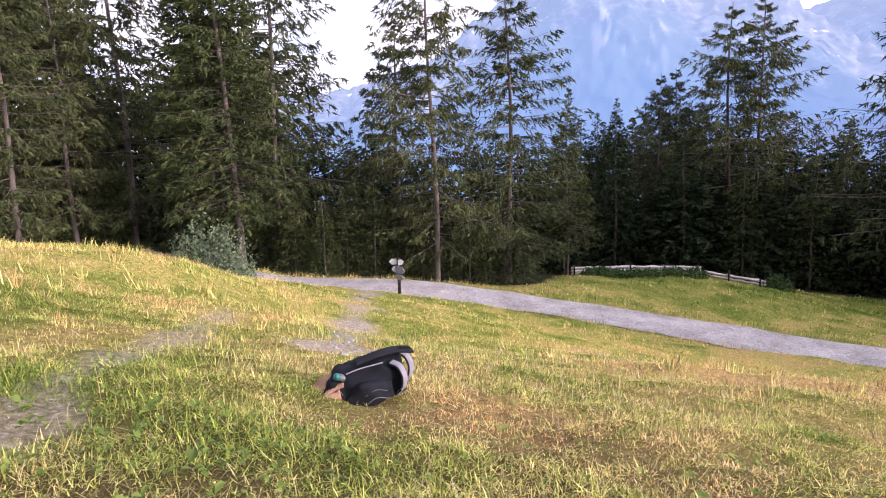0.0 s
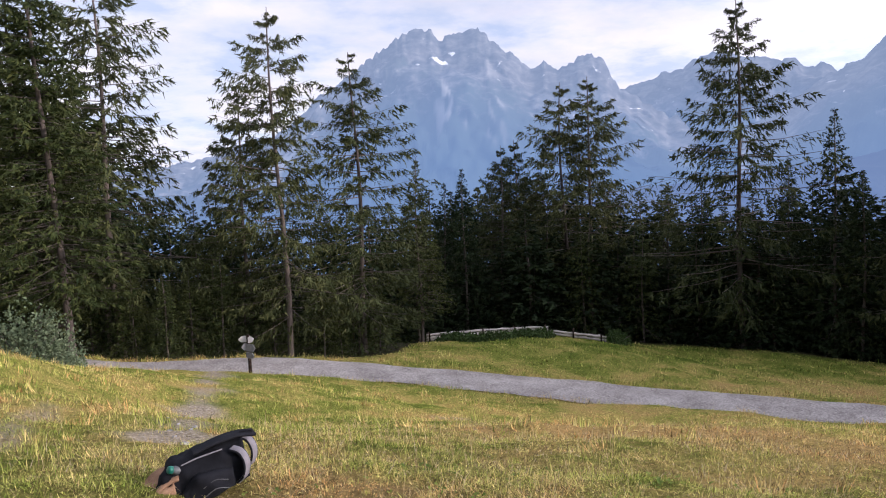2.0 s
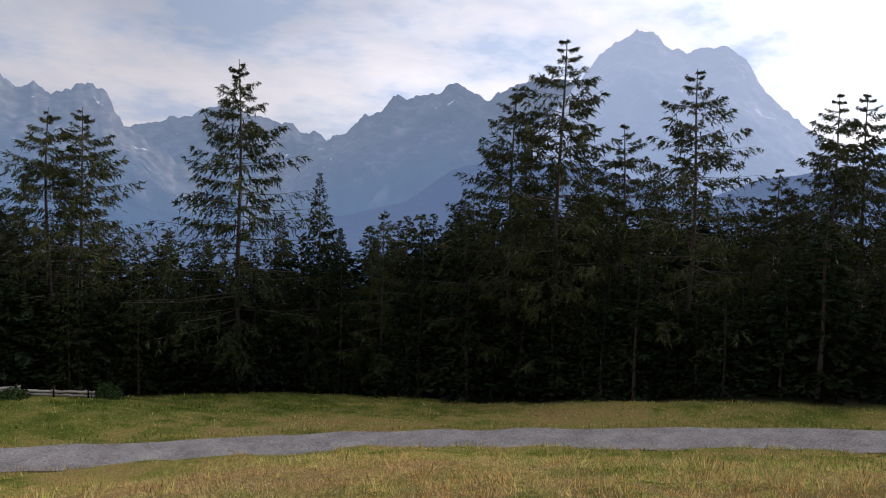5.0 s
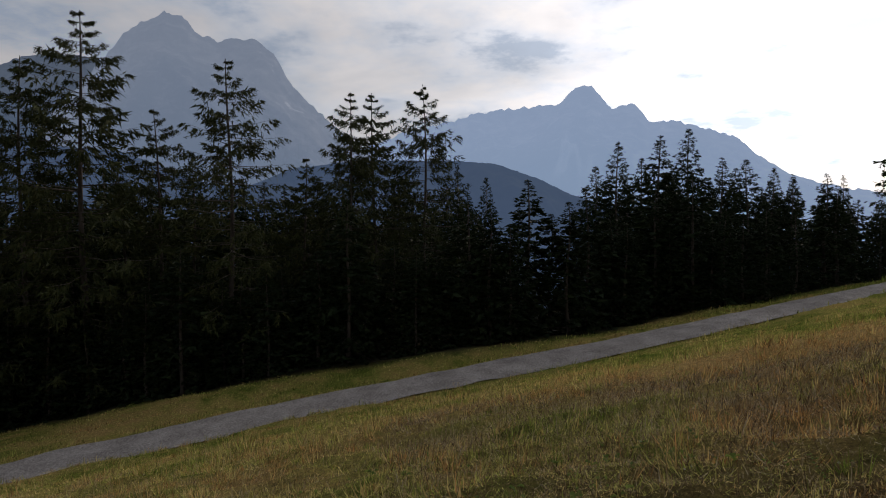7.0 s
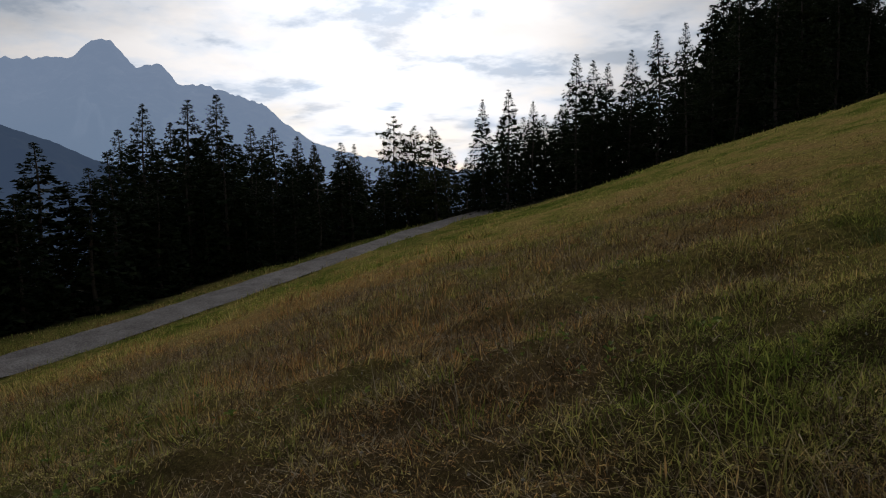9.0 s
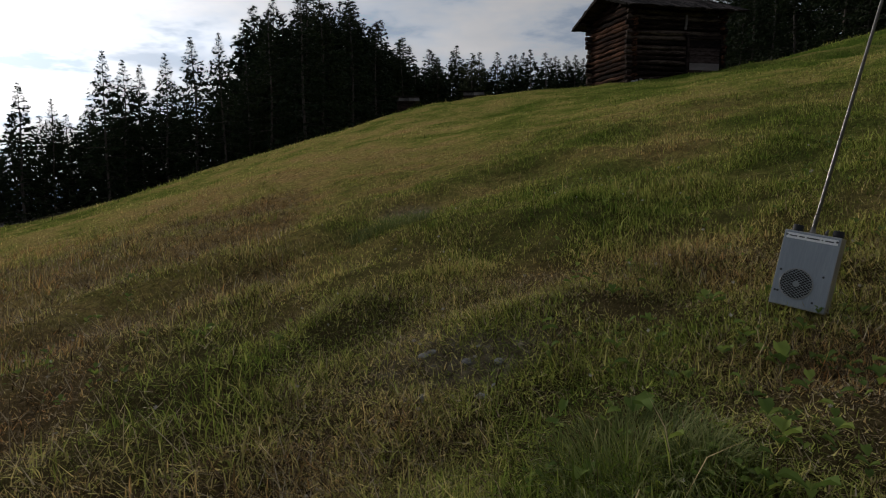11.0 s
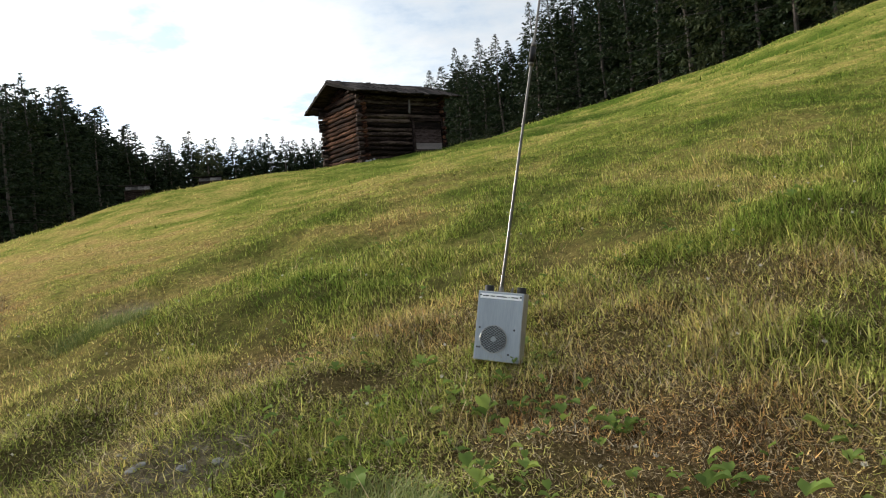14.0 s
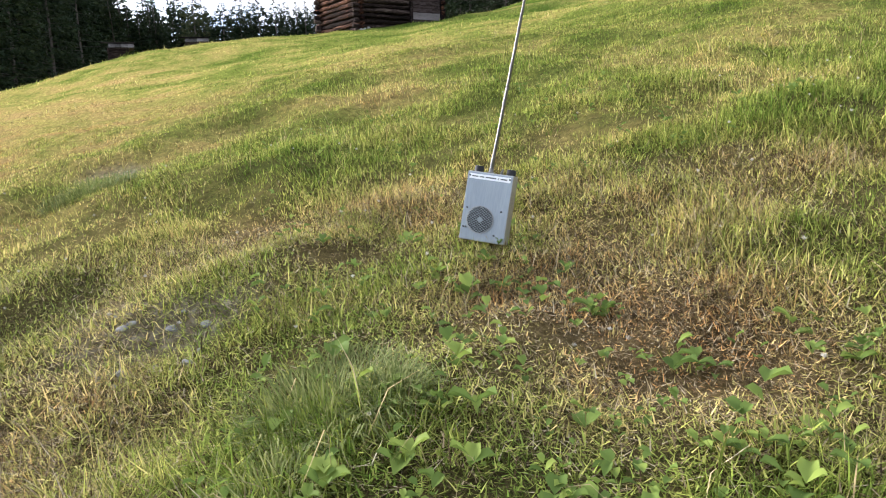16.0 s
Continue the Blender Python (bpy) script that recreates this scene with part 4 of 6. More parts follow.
WHITE = simple("white_label", (0.80, 0.80, 0.80), (0.88, 0.88, 0.88), 40.0, 0.6, relief=0.05)
INK = simple("dark_print", (0.03, 0.03, 0.035), (0.06, 0.06, 0.065), 40.0, 0.6, relief=0.02)
NYLON = simple("black_nylon", (0.004, 0.0045, 0.006), (0.013, 0.014, 0.018), 14.0, 0.9, relief=0.5, grain=260, spec=0.12)
NYLON_GREY = simple("grey_cord", (0.05, 0.05, 0.055), (0.09, 0.09, 0.095), 20.0, 0.8)
PAD = simple("grey_strap_padding", (0.11, 0.105, 0.12), (0.19, 0.18, 0.20), 16.0, 0.85, relief=0.4, grain=300)
TAN = simple("tan_cloth", (0.13, 0.07, 0.04), (0.33, 0.20, 0.125), 9.0, 0.9, relief=0.5, grain=200)
TEAL = simple("green_bottle_cap", (0.0, 0.09, 0.065), (0.01, 0.15, 0.11), 12.0, 0.4)
PALE_BOARD = simple("pale_signboard", (0.36, 0.35, 0.34), (0.5, 0.49, 0.47), 10.0, 0.7)
SIGN_GREY = simple("grey_signboard", (0.13, 0.13, 0.135), (0.22, 0.22, 0.22), 10.0, 0.7)


# ---- small shapes ----
def block(sx, sy, sz, bevel=0.0, at_base=False):
    """A bevelled block; its middle, or the middle of its foot, at the origin."""
    bm = bmesh.new()
    bmesh.ops.create_cube(bm, size=1.0)
    bmesh.ops.scale(bm, vec=(sx, sy, sz), verts=bm.verts)
    if bevel:
        bmesh.ops.bevel(bm, geom=bm.edges[:], offset=bevel, segments=2, affect="EDGES", profile=0.6)
    if at_base:
        bmesh.ops.translate(bm, vec=(0, 0, sz / 2), verts=bm.verts)
    return bm


def rod(points, radii, mat, sides=10, name="rod"):
    """A closed tapered rod as a mesh."""
    points, radii = np.array(points, float), np.array(radii, float)
    points = np.vstack([points[:1], points, points[-1:]])
    radii = np.r_[radii[0] * 0.02, radii, radii[-1] * 0.02]
    nudge = (points[2] - points[1]) * 1e-3
    points[0], points[-1] = points[0] - nudge, points[-1] + nudge
    v, f = tube(points, radii, sides)
    return mesh_of(name, v, f, mat, True)


def log_mesh(length, r, seed, mat, sides=9):
    """A hewn log along x from 0 to length, uneven in thickness and a little crooked."""
    g = np.random.default_rng(seed)
    n = 11
    p = np.c_[np.linspace(0, length, n), g.normal(0, 0.14 * r, n), g.normal(0, 0.16 * r, n)]
    return rod(p, r * (1 + g.normal(0, 0.16, n)), mat, sides, "log")


# ---- hut ----
def build_hut():
    """Hay barn of stacked logs with a shingled gable roof; x runs along the door side, y along the gable end."""
    L, W, RISE, LAYER = 3.75, 3.3, 2.75, 0.185
    x, y = polar(177.6, 27.6)
    base = ground_z(x, y) - 0.15
    hut = thing("log_hut", Matrix.Translation((x, y, base)) @ pose(0, 0, 0, 0, 0, 212), "weathered dark brown log hay barn with a shingled gable roof", "hut")
    g = random.Random(3)
    logs_x = [log_mesh(L + 0.5, 0.080, 60 + i, GREY_LOG) for i in range(5)]
    logs_y = [log_mesh(W + 0.5, 0.080, 70 + i, SUNLIT_LOG) for i in range(5)]
    for k in range(15):
        z = 0.12 + k * LAYER
        for yy in (0.0, W):
            part("log", g.choice(logs_x), None, hut, "", pose(-0.25 + g.uniform(-0.07, 0.07), yy + g.uniform(-0.025, 0.025), z + g.uniform(-0.02, 0.02), g.uniform(0, 360), g.uniform(-0.5, 0.5), 0))
        for xx in (0.0, L):
            part("log", g.choice(logs_y), None, hut, "", pose(xx + g.uniform(-0.025, 0.025), -0.25 + g.uniform(-0.07, 0.07), z + LAYER / 2, 0, 0, 90) @ pose(0, 0, 0, g.uniform(0, 360), g.uniform(-0.5, 0.5), 0))
    top = 0.12 + 15 * LAYER
    # gable logs, shorter with height
    for k in range(6):
        z = top + (k + 0.1) * LAYER
        cut = (k + 0.7) * LAYER / 0.34
        ln = W - 2 * cut + 0.3
        if ln > 0.35:
            for xx in (0.0, L):
                part("log", log_mesh(ln, 0.095, 80 + k, SUNLIT_LOG), None, hut, "", pose(xx, W / 2 - ln / 2, z, 0, 0, 90))
    # added dark sheets close the chinks and stand in for their shade
    for nm, m, sx, sy in (("inner_wall", (L / 2, 0.07, top / 2), L - 0.1, 0.03), ("inner_wall", (L / 2, W - 0.07, top / 2), L - 0.1, 0.03), ("inner_wall", (0.07, W / 2, top / 2), 0.03, W - 0.2), ("inner_wall", (L - 0.07, W / 2, top / 2), 0.03, W - 0.2)):
        part(nm, block(sx, sy, top - 0.1), DARK_PLANK, hut, "", pose(*m))
    # roof: pitch, deck and shingles in courses, overhanging on all sides
    slope, over_x, over_y = 19.0, 0.6, 0.6
    run = W / 2 + over_y
    ridge = top + math.tan(radians(slope)) * W / 2 + 0.16
    length = L + 2 * over_x
    slant = run / math.cos(radians(slope))
    shingle = [mesh_from_block("shingle", w, 0.82, 0.04, SHINGLE) for w in (0.20, 0.225, 0.25)]
    for sgn in (-1, 1):
        face = Matrix.Translation((-over_x, W / 2, ridge)) @ pose(0, 0, 0, -slope * sgn if sgn > 0 else slope, 0, 0)
        deck = part("roof_deck", block(length - 0.06, slant - 0.05, 0.04), DARK_PLANK, hut, "", face @ pose(length / 2, sgn * slant / 2, -0.05))
        for row in range(4):
            at_x = 0.0
            while at_x < length - 0.08:
                w = g.choice((0.20, 0.225, 0.25))
                d = 0.36 + row * (slant - 0.62) / 3 + g.uniform(-0.03, 0.05)
                part("shingle", shingle[(0.20, 0.225, 0.25).index(w)], None, hut, "", face @ pose(at_x + w / 2, sgn * d, 0.012 + 0.014 * (3 - row), -3.5 * sgn + g.uniform(-3.2, 3.2), g.uniform(-6, 6), g.uniform(-4, 4)))
                at_x += w + g.uniform(0.0, 0.012)
        for end in (-0.012, length + 0.012):
            part("bargeboard", block(0.026, slant, 0.10, 0.004), BARGE, hut, "", face @ pose(end, sgn * slant / 2, -0.03))
    part("ridge_board", block(length, 0.22, 0.035, 0.006), SHINGLE, hut, "", pose(L / 2, W / 2, ridge + 0.075, 8, 0, 0))
    # rafter ends and purlins under the eaves
    for yy in (-0.02, W + 0.02):
        part("purlin", log_mesh(length - 0.1, 0.075, 95, GREY_LOG), None, hut, "", pose(-over_x + 0.05, yy, top + 0.02))
    # hay door in the long side, towards its far end
    door = part("door", block(1.32, 0.05, 1.42, 0.006), DARK_PLANK, hut, "dark wide plank hay door with one pale board", pose(2.98, -0.115, 1.04))
    for k in range(5):
        part("plank", block(1.30, 0.02, 0.265, 0.006), GREY_BOARD if k == 1 else DARK_PLANK, door, "", pose(0, -0.036, -0.56 + 0.28 * k))
    for xx in (2.25, 3.70):
        part("door_post", block(0.10, 0.10, 1.75, 0.012), DARK_PLANK, hut, "", pose(xx, -0.145, 1.05, 0, 0.6, 0))
    part("lintel", block(1.62, 0.09, 0.13, 0.012), GREY_LOG, hut, "", pose(2.96, -0.15, 1.86))
    part("wall_strut", block(0.09, 0.06, 0.55, 0.01), GREY_BOARD, hut, "", pose(2.15, -0.14, 2.38, 0, 5, 0))
    # footing stones at the near corner
    for k in range(9):
        part("footing_stone", rock(0.16 + 0.06 * g.random(), 200 + k), STONE, hut, "", pose(0.05 + 0.24 * k * (1 if k < 6 else 0), -0.16 + (0.3 * (k - 5) if k >= 6 else 0), 0.10 - 0.02 * k, g.uniform(0, 90), 0, g.uniform(0, 90)))
    return hut


def mesh_from_block(name, sx, sy, sz, mat):
    bm = block(sx, sy, sz)
    for v in bm.verts:
        v.co.z += 0.006 * math.sin(v.co.x * 40 + v.co.y * 9)
    me = bpy.data.meshes.new(name)
    bm.to_mesh(me)
    bm.free()
    me.materials.append(mat)
    return me


def rock(r, seed):
    bm = bmesh.new()
    bmesh.ops.create_icosphere(bm, subdivisions=2, radius=r)
    g = random.Random(seed)
    sq = Vector((g.uniform(0.8, 1.25), g.uniform(0.8, 1.2), g.uniform(0.5, 0.8)))
    off = Vector((seed * 1.7, seed * 0.3, 0))
    for v in bm.verts:
        k = 1 + 0.35 * noise.noise(v.co / r * 0.9 + off)
        v.co = Vector((v.co.x * sq.x, v.co.y * sq.y, v.co.z * sq.z)) * k
    return bm


build_hut()


# ---- far shed and a second roof beyond the crest ----
def build_shed(az, d, turn, length, depth, wall, label, lift=0.0):
    g = random.Random(int(az * 10))
    shed = thing("hay_shed", at(az, d, turn, 0.1) @ pose(0, 0, lift), label, "shed")
    part("wall", block(length, 0.12, wall, 0.01, True), DARK_PLANK, shed, "", pose(0, -depth / 2, 0))
    part("wall", block(length, 0.12, wall, 0.01, True), DARK_PLANK, shed, "", pose(0, depth / 2, 0))
    for x in (-length / 2, length / 2):
        part("wall", block(0.12, depth - 0.13, wall, 0.01, True), DARK_PLANK, shed, "", pose(x, 0, 0))
    boards = mesh_from_block("roof_board", 0.30, depth * 0.62, 0.03, ROOF_GREY)
    for sgn in (-1, 1):
        n = int((length + 0.6) / 0.31)
        for k in range(n):
            part("roof_board", boards, None, shed, "", pose(-length / 2 - 0.15 + 0.31 * k, sgn * depth * 0.29, wall + 0.12 + g.uniform(0, 0.02), -20 * sgn, 0, 0))
    part("ridge_board", block(length + 0.7, 0.25, 0.04, 0.008), SHINGLE, shed, "", pose(0, 0, wall + 0.32))
    for x in (-length / 2 + 0.05, length / 2 - 0.05):
        part("corner_post", block(0.16, 0.16, wall, 0.012, True), GREY_LOG, shed, "", pose(x, -depth / 2 - 0.08, 0))
    return shed


build_shed(159.7, 42.0, 20, 0.95, 1.3, 0.85, "small dark wooden hay shed with a grey board roof", 0.36)
build_shed(165.0, 42.0, 15, 0.9, 1.2, 0.5, "pale grey shed roof showing over the meadow's crest", 0.48)


# ---- transmitter box with whip antenna ----
def build_box():
    W, D, H = 0.116, 0.05, 0.170
    x, y, z = -0.262, -2.335, ground_z(-0.262, -2.335)
    box_m = Matrix.Translation((x, y, z + 0.022)) @ pose(0, 0, 0, -8, 8.3, 157) @ Matrix.Scale(1.19, 4)
    box = thing("radio_box", box_m, "silver aluminium radio box leaning in the mown grass", "radio")
    part("case", block(W, D, H, 0.0022, True), ALU_SIDE, box, "", pose(0, 0, 0))
    face = part("front_panel", block(W - 0.003, 0.0016, H - 0.003, 0.0006, True), ALU, box, "plain brushed front panel", pose(0, -D / 2 - 0.0008, 0.0015))
    # loudspeaker: dark cone with a pierced grille before it
    cx, cz, r = -0.010, 0.052, 0.0335
    cone = rod([(0, -0.0012, 0), (0, 0.0004, 0)], [r, r], CONE, 40, "speaker_cone")
    part("speaker_cone", cone, None, face, "black loudspeaker cone", pose(cx, -0.0004, cz))
    part("speaker_cap", rod([(0, -0.0016, 0), (0, -0.0002, 0)], [0.006, 0.008], ALU, 24, "speaker_cap"), None, face, "", pose(cx, -0.0006, cz))
    v, f = [], []
    for ang in (35, -35):
        ca, sa = math.cos(radians(ang)), math.sin(radians(ang))
        for k in range(-6, 7):
            off = k * 0.0051
            half = math.sqrt(max(r * r - off * off, 0))
            if half < 0.004:
                continue
            n = len(v)
            for u in (-half, half):
                for w in (-0.00042, 0.00042):
                    for yy in (-0.0042, -0.0030):
                        px, pz = u * ca - (off + w) * sa, u * sa + (off + w) * ca
                        v.append((px, yy + (0.0002 if ang > 0 else 0), pz))
            f += [(n + a, n + b, n + c, n + d) for a, b, c, d in ((0, 2, 6, 4), (0, 4, 5, 1), (2, 3, 7, 6), (1, 5, 7, 3))]
    part("grille", mesh_of("grille", v, f, ALU), None, face, "fine silver diamond mesh", pose(cx, 0.0, cz))
    a = np.linspace(0, 2 * np.pi, 41)
    ring = np.c_[r * np.cos(a), 0 * a - 0.0028, r * np.sin(a)]
    rv, rf = tube(ring, np.full(41, 0.0011), 6)
    part("grille_ring", mesh_of("grille_ring", rv, rf, ALU_SIDE, True), None, face, "", pose(cx, 0, cz))
    for sx, sz in ((-0.047, 0.078), (0.040, 0.078), (-0.051, 0.158), (0.050, 0.158), (-0.050, 0.030), (-0.044, 0.030), (0.030, 0.018)):
        part("screw", rod([(0, -0.0022, 0), (0, -0.0006, 0)], [0.0022, 0.0026], INK, 10, "screw"), None, face, "", pose(sx, -0.0004, sz))
    label = part("label_strip", block(W - 0.012, 0.0006, 0.0125, 0.0001), WHITE, face, "white printed label strip", pose(0, -0.0013, H - 0.0135))
    at_x = -0.046
    for w in (0.016, 0.011, 0.026, 0.003, 0.017):
        part("print_bar", block(w, 0.0003, 0.0026), INK, label, "", pose(at_x + w / 2, -0.0005, 0))
        at_x += w + 0.0042
    for kx in (-0.038, 0.044):
        knob = part("knob", rod([(0, 0, 0), (0, 0, 0.002), (0, 0, 0.0135), (0, 0, 0.015)], [0.0125, 0.0118, 0.0112, 0.010], BLACK, 20, "knob"), None, box, "black ribbed turning knob", pose(kx, 0.002, H))
        part("knob_mark", block(0.0012, 0.008, 0.0006), WHITE, knob, "", pose(0, -0.003, 0.0153))
    part("socket", rod([(0, 0, 0), (0, 0, 0.003), (0, 0, 0.004), (0, 0, 0.012)], [0.008, 0.008, 0.0055, 0.0055], CHROME, 14, "socket"), None, box, "", pose(-0.008, 0.004, H))
    part("switch", rod([(0, 0, 0), (0, 0, 0.006), (0.002, 0, 0.014)], [0.004, 0.0035, 0.002], CHROME, 10, "switch"), None, box, "", pose(0.020, 0.004, H))
    whip = thing("whip_antenna", box_m @ pose(-0.008, 0.004, H + 0.008, 2.0, 3.2, 0), "thin chromed telescopic whip antenna with a black loading coil", "antenna")
    z0 = 0.0
    for ln, rad in ((0.035, 0.0050), (0.17, 0.0042), (0.17, 0.0038), (0.195, 0.0034)):
        part("tube_section", rod([(0, 0, z0), (0, 0, z0 + 0.002), (0, 0, z0 + ln - 0.004), (0, 0, z0 + ln - 0.002), (0, 0, z0 + ln)], [rad, rad, rad, rad, rad * 0.8], CHROME, 12, "tube_section"), None, whip)
        z0 += ln
    part("ferrule", rod([(0, 0, z0 - 0.004), (0, 0, z0 + 0.006)], [0.0072, 0.0066], CHROME, 14, "ferrule"), None, whip)
    part("loading_coil", rod([(0, 0, z0 + 0.004), (0, 0, z0 + 0.044)], [0.0078, 0.0078], BLACK, 16, "loading_coil"), None, whip, "black plastic loading coil")
    part("ferrule", rod([(0, 0, z0 + 0.044), (0, 0, z0 + 0.056)], [0.0074, 0.0058], CHROME, 14, "ferrule"), None, whip)
    z0 += 0.05
    for ln, rad in ((0.24, 0.0030), (0.24, 0.0024), (0.2, 0.0018)):
        part("tube_section", rod([(0, 0, z0), (0, 0, z0 + 0.002), (0, 0, z0 + ln - 0.004), (0, 0, z0 + ln - 0.002), (0, 0, z0 + ln)], [rad, rad, rad, rad, rad * 0.8], CHROME, 10, "tube_section"), None, whip)
        z0 += ln
    part("tip", rod([(0, 0, z0), (0, 0, z0 + 0.008)], [0.004, 0.003], CHROME, 10, "tip"), None, whip)


build_box()


# ---- backpack ----
def loft(stations, sides=20, power=2.6, wrinkle=0.006, seed=0):
    """A soft body through upright rings: x, middle y, foot z, top z, half depth."""
    st = smooth_line(stations, 24)
    a = np.arange(sides) * 2 * np.pi / sides
    c, s = np.cos(a), np.sin(a)
    cc, ss = np.sign(c) * np.abs(c) ** (2 / power), np.sign(s) * np.abs(s) ** (2 / power)
    v = []
    for x, my, z0, z1, hd in st:
        v.append(np.c_[np.full(sides, x), my + hd * cc, (z0 + z1) / 2 + (z1 - z0) / 2 * ss])
    v = np.array(v)
    lump = fbm(v[..., 0] * 1.0 + v[..., 2], v[..., 1] + 0.6 * v[..., 2], 0.07, 3, seed)
    v[..., 1] += wrinkle * lump * np.sign(cc)
    v[..., 2] += wrinkle * lump
    first, last = v[0].mean(0), v[-1].mean(0)
    v = np.concatenate([v, first + (v[:1] - first) * 0.01, last + (v[-1:] - last) * 0.01])
    order = [len(v) - 2, *range(len(v) - 2), len(v) - 1]
    v = v[order].reshape(-1, 3)
    k = np.arange(sides)
    f = np.vstack([np.c_[i * sides + k, i * sides + (k + 1) % sides, (i + 1) * sides + (k + 1) % sides, (i + 1) * sides + k] for i in range(len(order) - 1)])
    return v, f


def ribbon(points, width_dir, width, thick):
    """A padded band along points; width_dir is the way across it."""
    p = smooth_line(points, 22)
    t = np.gradient(p, axis=0)
    t /= np.linalg.norm(t, axis=1)[:, None]
    w = np.tile(np.array(width_dir, float), (len(p), 1))
    w -= t * (w * t).sum(1)[:, None]
    w /= np.linalg.norm(w, axis=1)[:, None]
    n = np.cross(t, w)
    prof = [(-0.5, 0), (-0.38, 0.5), (0.38, 0.5), (0.5, 0), (0.38, -0.5), (-0.38, -0.5)]
    v = np.stack([p + w * width * a + n * thick * b for a, b in prof], 1).reshape(-1, 3)
    k, m = np.arange(6), len(p)
    f = np.vstack([np.c_[i * 6 + k, i * 6 + (k + 1) % 6, (i + 1) * 6 + (k + 1) % 6, (i + 1) * 6 + k] for i in range(m - 1)])
    return v, f


def build_backpack():
    x, y = -0.485, 4.22
    m = Matrix.Translation((x, y, ground_z(x, y) - 0.002)) @ pose(0, 0, 0, 0, -7, 8) @ Matrix.Diagonal((1.08, 1.0, 0.96, 1))
    bag = thing("backpack", m, "black and grey hiking backpack lying on its side in the grass", "backpack")
    v, f = loft([(-0.23, 0, 0.03, 0.11, 0.08), (-0.17, 0, 0.0, 0.205, 0.12), (-0.08, 0, -0.01, 0.255, 0.145), (0.05, 0, 0.0, 0.27, 0.15), (0.16, 0, 0.01, 0.275, 0.14), (0.225, 0, 0.03, 0.265, 0.11)], seed=2, wrinkle=0.022)
    body = part("body", mesh_of("body", v, f, NYLON, True), None, bag)
    v, f = loft([(-0.1, -0.13, 0.03, 0.10, 0.03), (-0.03, -0.15, 0.02, 0.16, 0.04), (0.07, -0.155, 0.03, 0.17, 0.045), (0.15, -0.14, 0.05, 0.15, 0.03)], seed=5, wrinkle=0.012)
    part("side_pocket", mesh_of("side_pocket", v, f, NYLON, True), None, bag, "black mesh side pocket")
    v, f = loft([(-0.30, -0.04, 0.0, 0.05, 0.05), (-0.24, -0.03, 0.0, 0.085, 0.09), (-0.17, -0.02, 0.01, 0.10, 0.10)], seed=8)
    part("lid", mesh_of("lid", v, f, simple("dusty_brown_lid", (0.04, 0.03, 0.028), (0.08, 0.062, 0.058), 12, 0.9)), None, bag, "dusty brown open lid flap")
    # shoulder straps stand out in arcs at the back panel
    for yy, dx in ((-0.115, 0.0), (0.05, 0.05)):
        pts = [(0.165 + dx, yy, 0.25), (0.205 + dx, yy - 0.03, 0.225), (0.222 + dx, yy - 0.04, 0.16), (0.205 + dx, yy - 0.035, 0.09), (0.17 + dx, yy - 0.02, 0.055)]
        v, f = ribbon(pts, (0.55, 0.75, 0.1), 0.05, 0.016)
        strap = part("shoulder_strap", mesh_of("shoulder_strap", v, f, PAD, True), None, bag, "grey padded shoulder strap")
        for off in (-0.026, 0.026):
            e = [(px + 0.55 * off, py + 0.75 * off, pz) for px, py, pz in pts]
            v, f = tube(smooth_line(e, 18), np.full(18, 0.006), 6)
            part("piping", mesh_of("piping", v, f, NYLON, True), None, strap)
    v, f = ribbon([(-0.02, -0.10, 0.285), (0.10, -0.08, 0.305), (0.20, -0.05, 0.30), (0.285, -0.03, 0.275)], (0, 1, 0), 0.10, 0.02)
    part("top_pad", mesh_of("top_pad", v, f, NYLON, True), None, bag)
    v, f = ribbon([(-0.08, -0.15, 0.245), (0.0, -0.15, 0.262), (0.12, -0.14, 0.268)], (0, 0.2, 1), 0.008, 0.004)
    part("zip_line", mesh_of("zip_line", v, f, PAD, True), None, bag, "pale grey reflective seam")
    for k, z in enumerate((0.07, 0.12)):
        v, f = tube(smooth_line([(0.0, -0.195, z - 0.02), (0.06, -0.205, z + 0.012), (0.12, -0.19, z - 0.012)], 10), np.full(10, 0.003), 5)
        part("cord", mesh_of("cord", v, f, NYLON_GREY, True), None, bag, "thin grey elastic cord")
    v, f = ribbon([(-0.20, -0.10, 0.05), (-0.28, -0.12, 0.045), (-0.36, -0.10, 0.06), (-0.44, -0.07, 0.05)], (0, 1, 0.2), 0.035, 0.006)
    part("belt", mesh_of("belt", v, f, NYLON, True), None, bag, "black hip belt trailing in the grass")
    part("buckle", block(0.045, 0.03, 0.012, 0.003), BLACK, bag, "", pose(-0.43, -0.07, 0.06, 10, 20, 30))
    part("haul_loop", mesh_of("haul_loop", *tube(smooth_line([(0.2, -0.05, 0.29), (0.23, -0.06, 0.31), (0.27, -0.05, 0.30), (0.28, -0.04, 0.27)], 12), np.full(12, 0.007), 6), NYLON, True), None, bag)
    # a bottle with a green cap in the opening, and a tan jacket that spills out
    bottle = thing("bottle", m @ pose(-0.125, -0.115, 0.222, 25, -60, 0) @ Matrix.Scale(0.78, 4), "plastic bottle with a green cap in the backpack", "bottle")
    part("cap", rod([(0, 0, 0.05), (0, 0, 0.056), (0, 0, 0.075), (0, 0, 0.08)], [0.024, 0.027, 0.027, 0.022], TEAL, 18, "cap"), None, bottle, "dark green cap", pose(0, 0, -0.05))
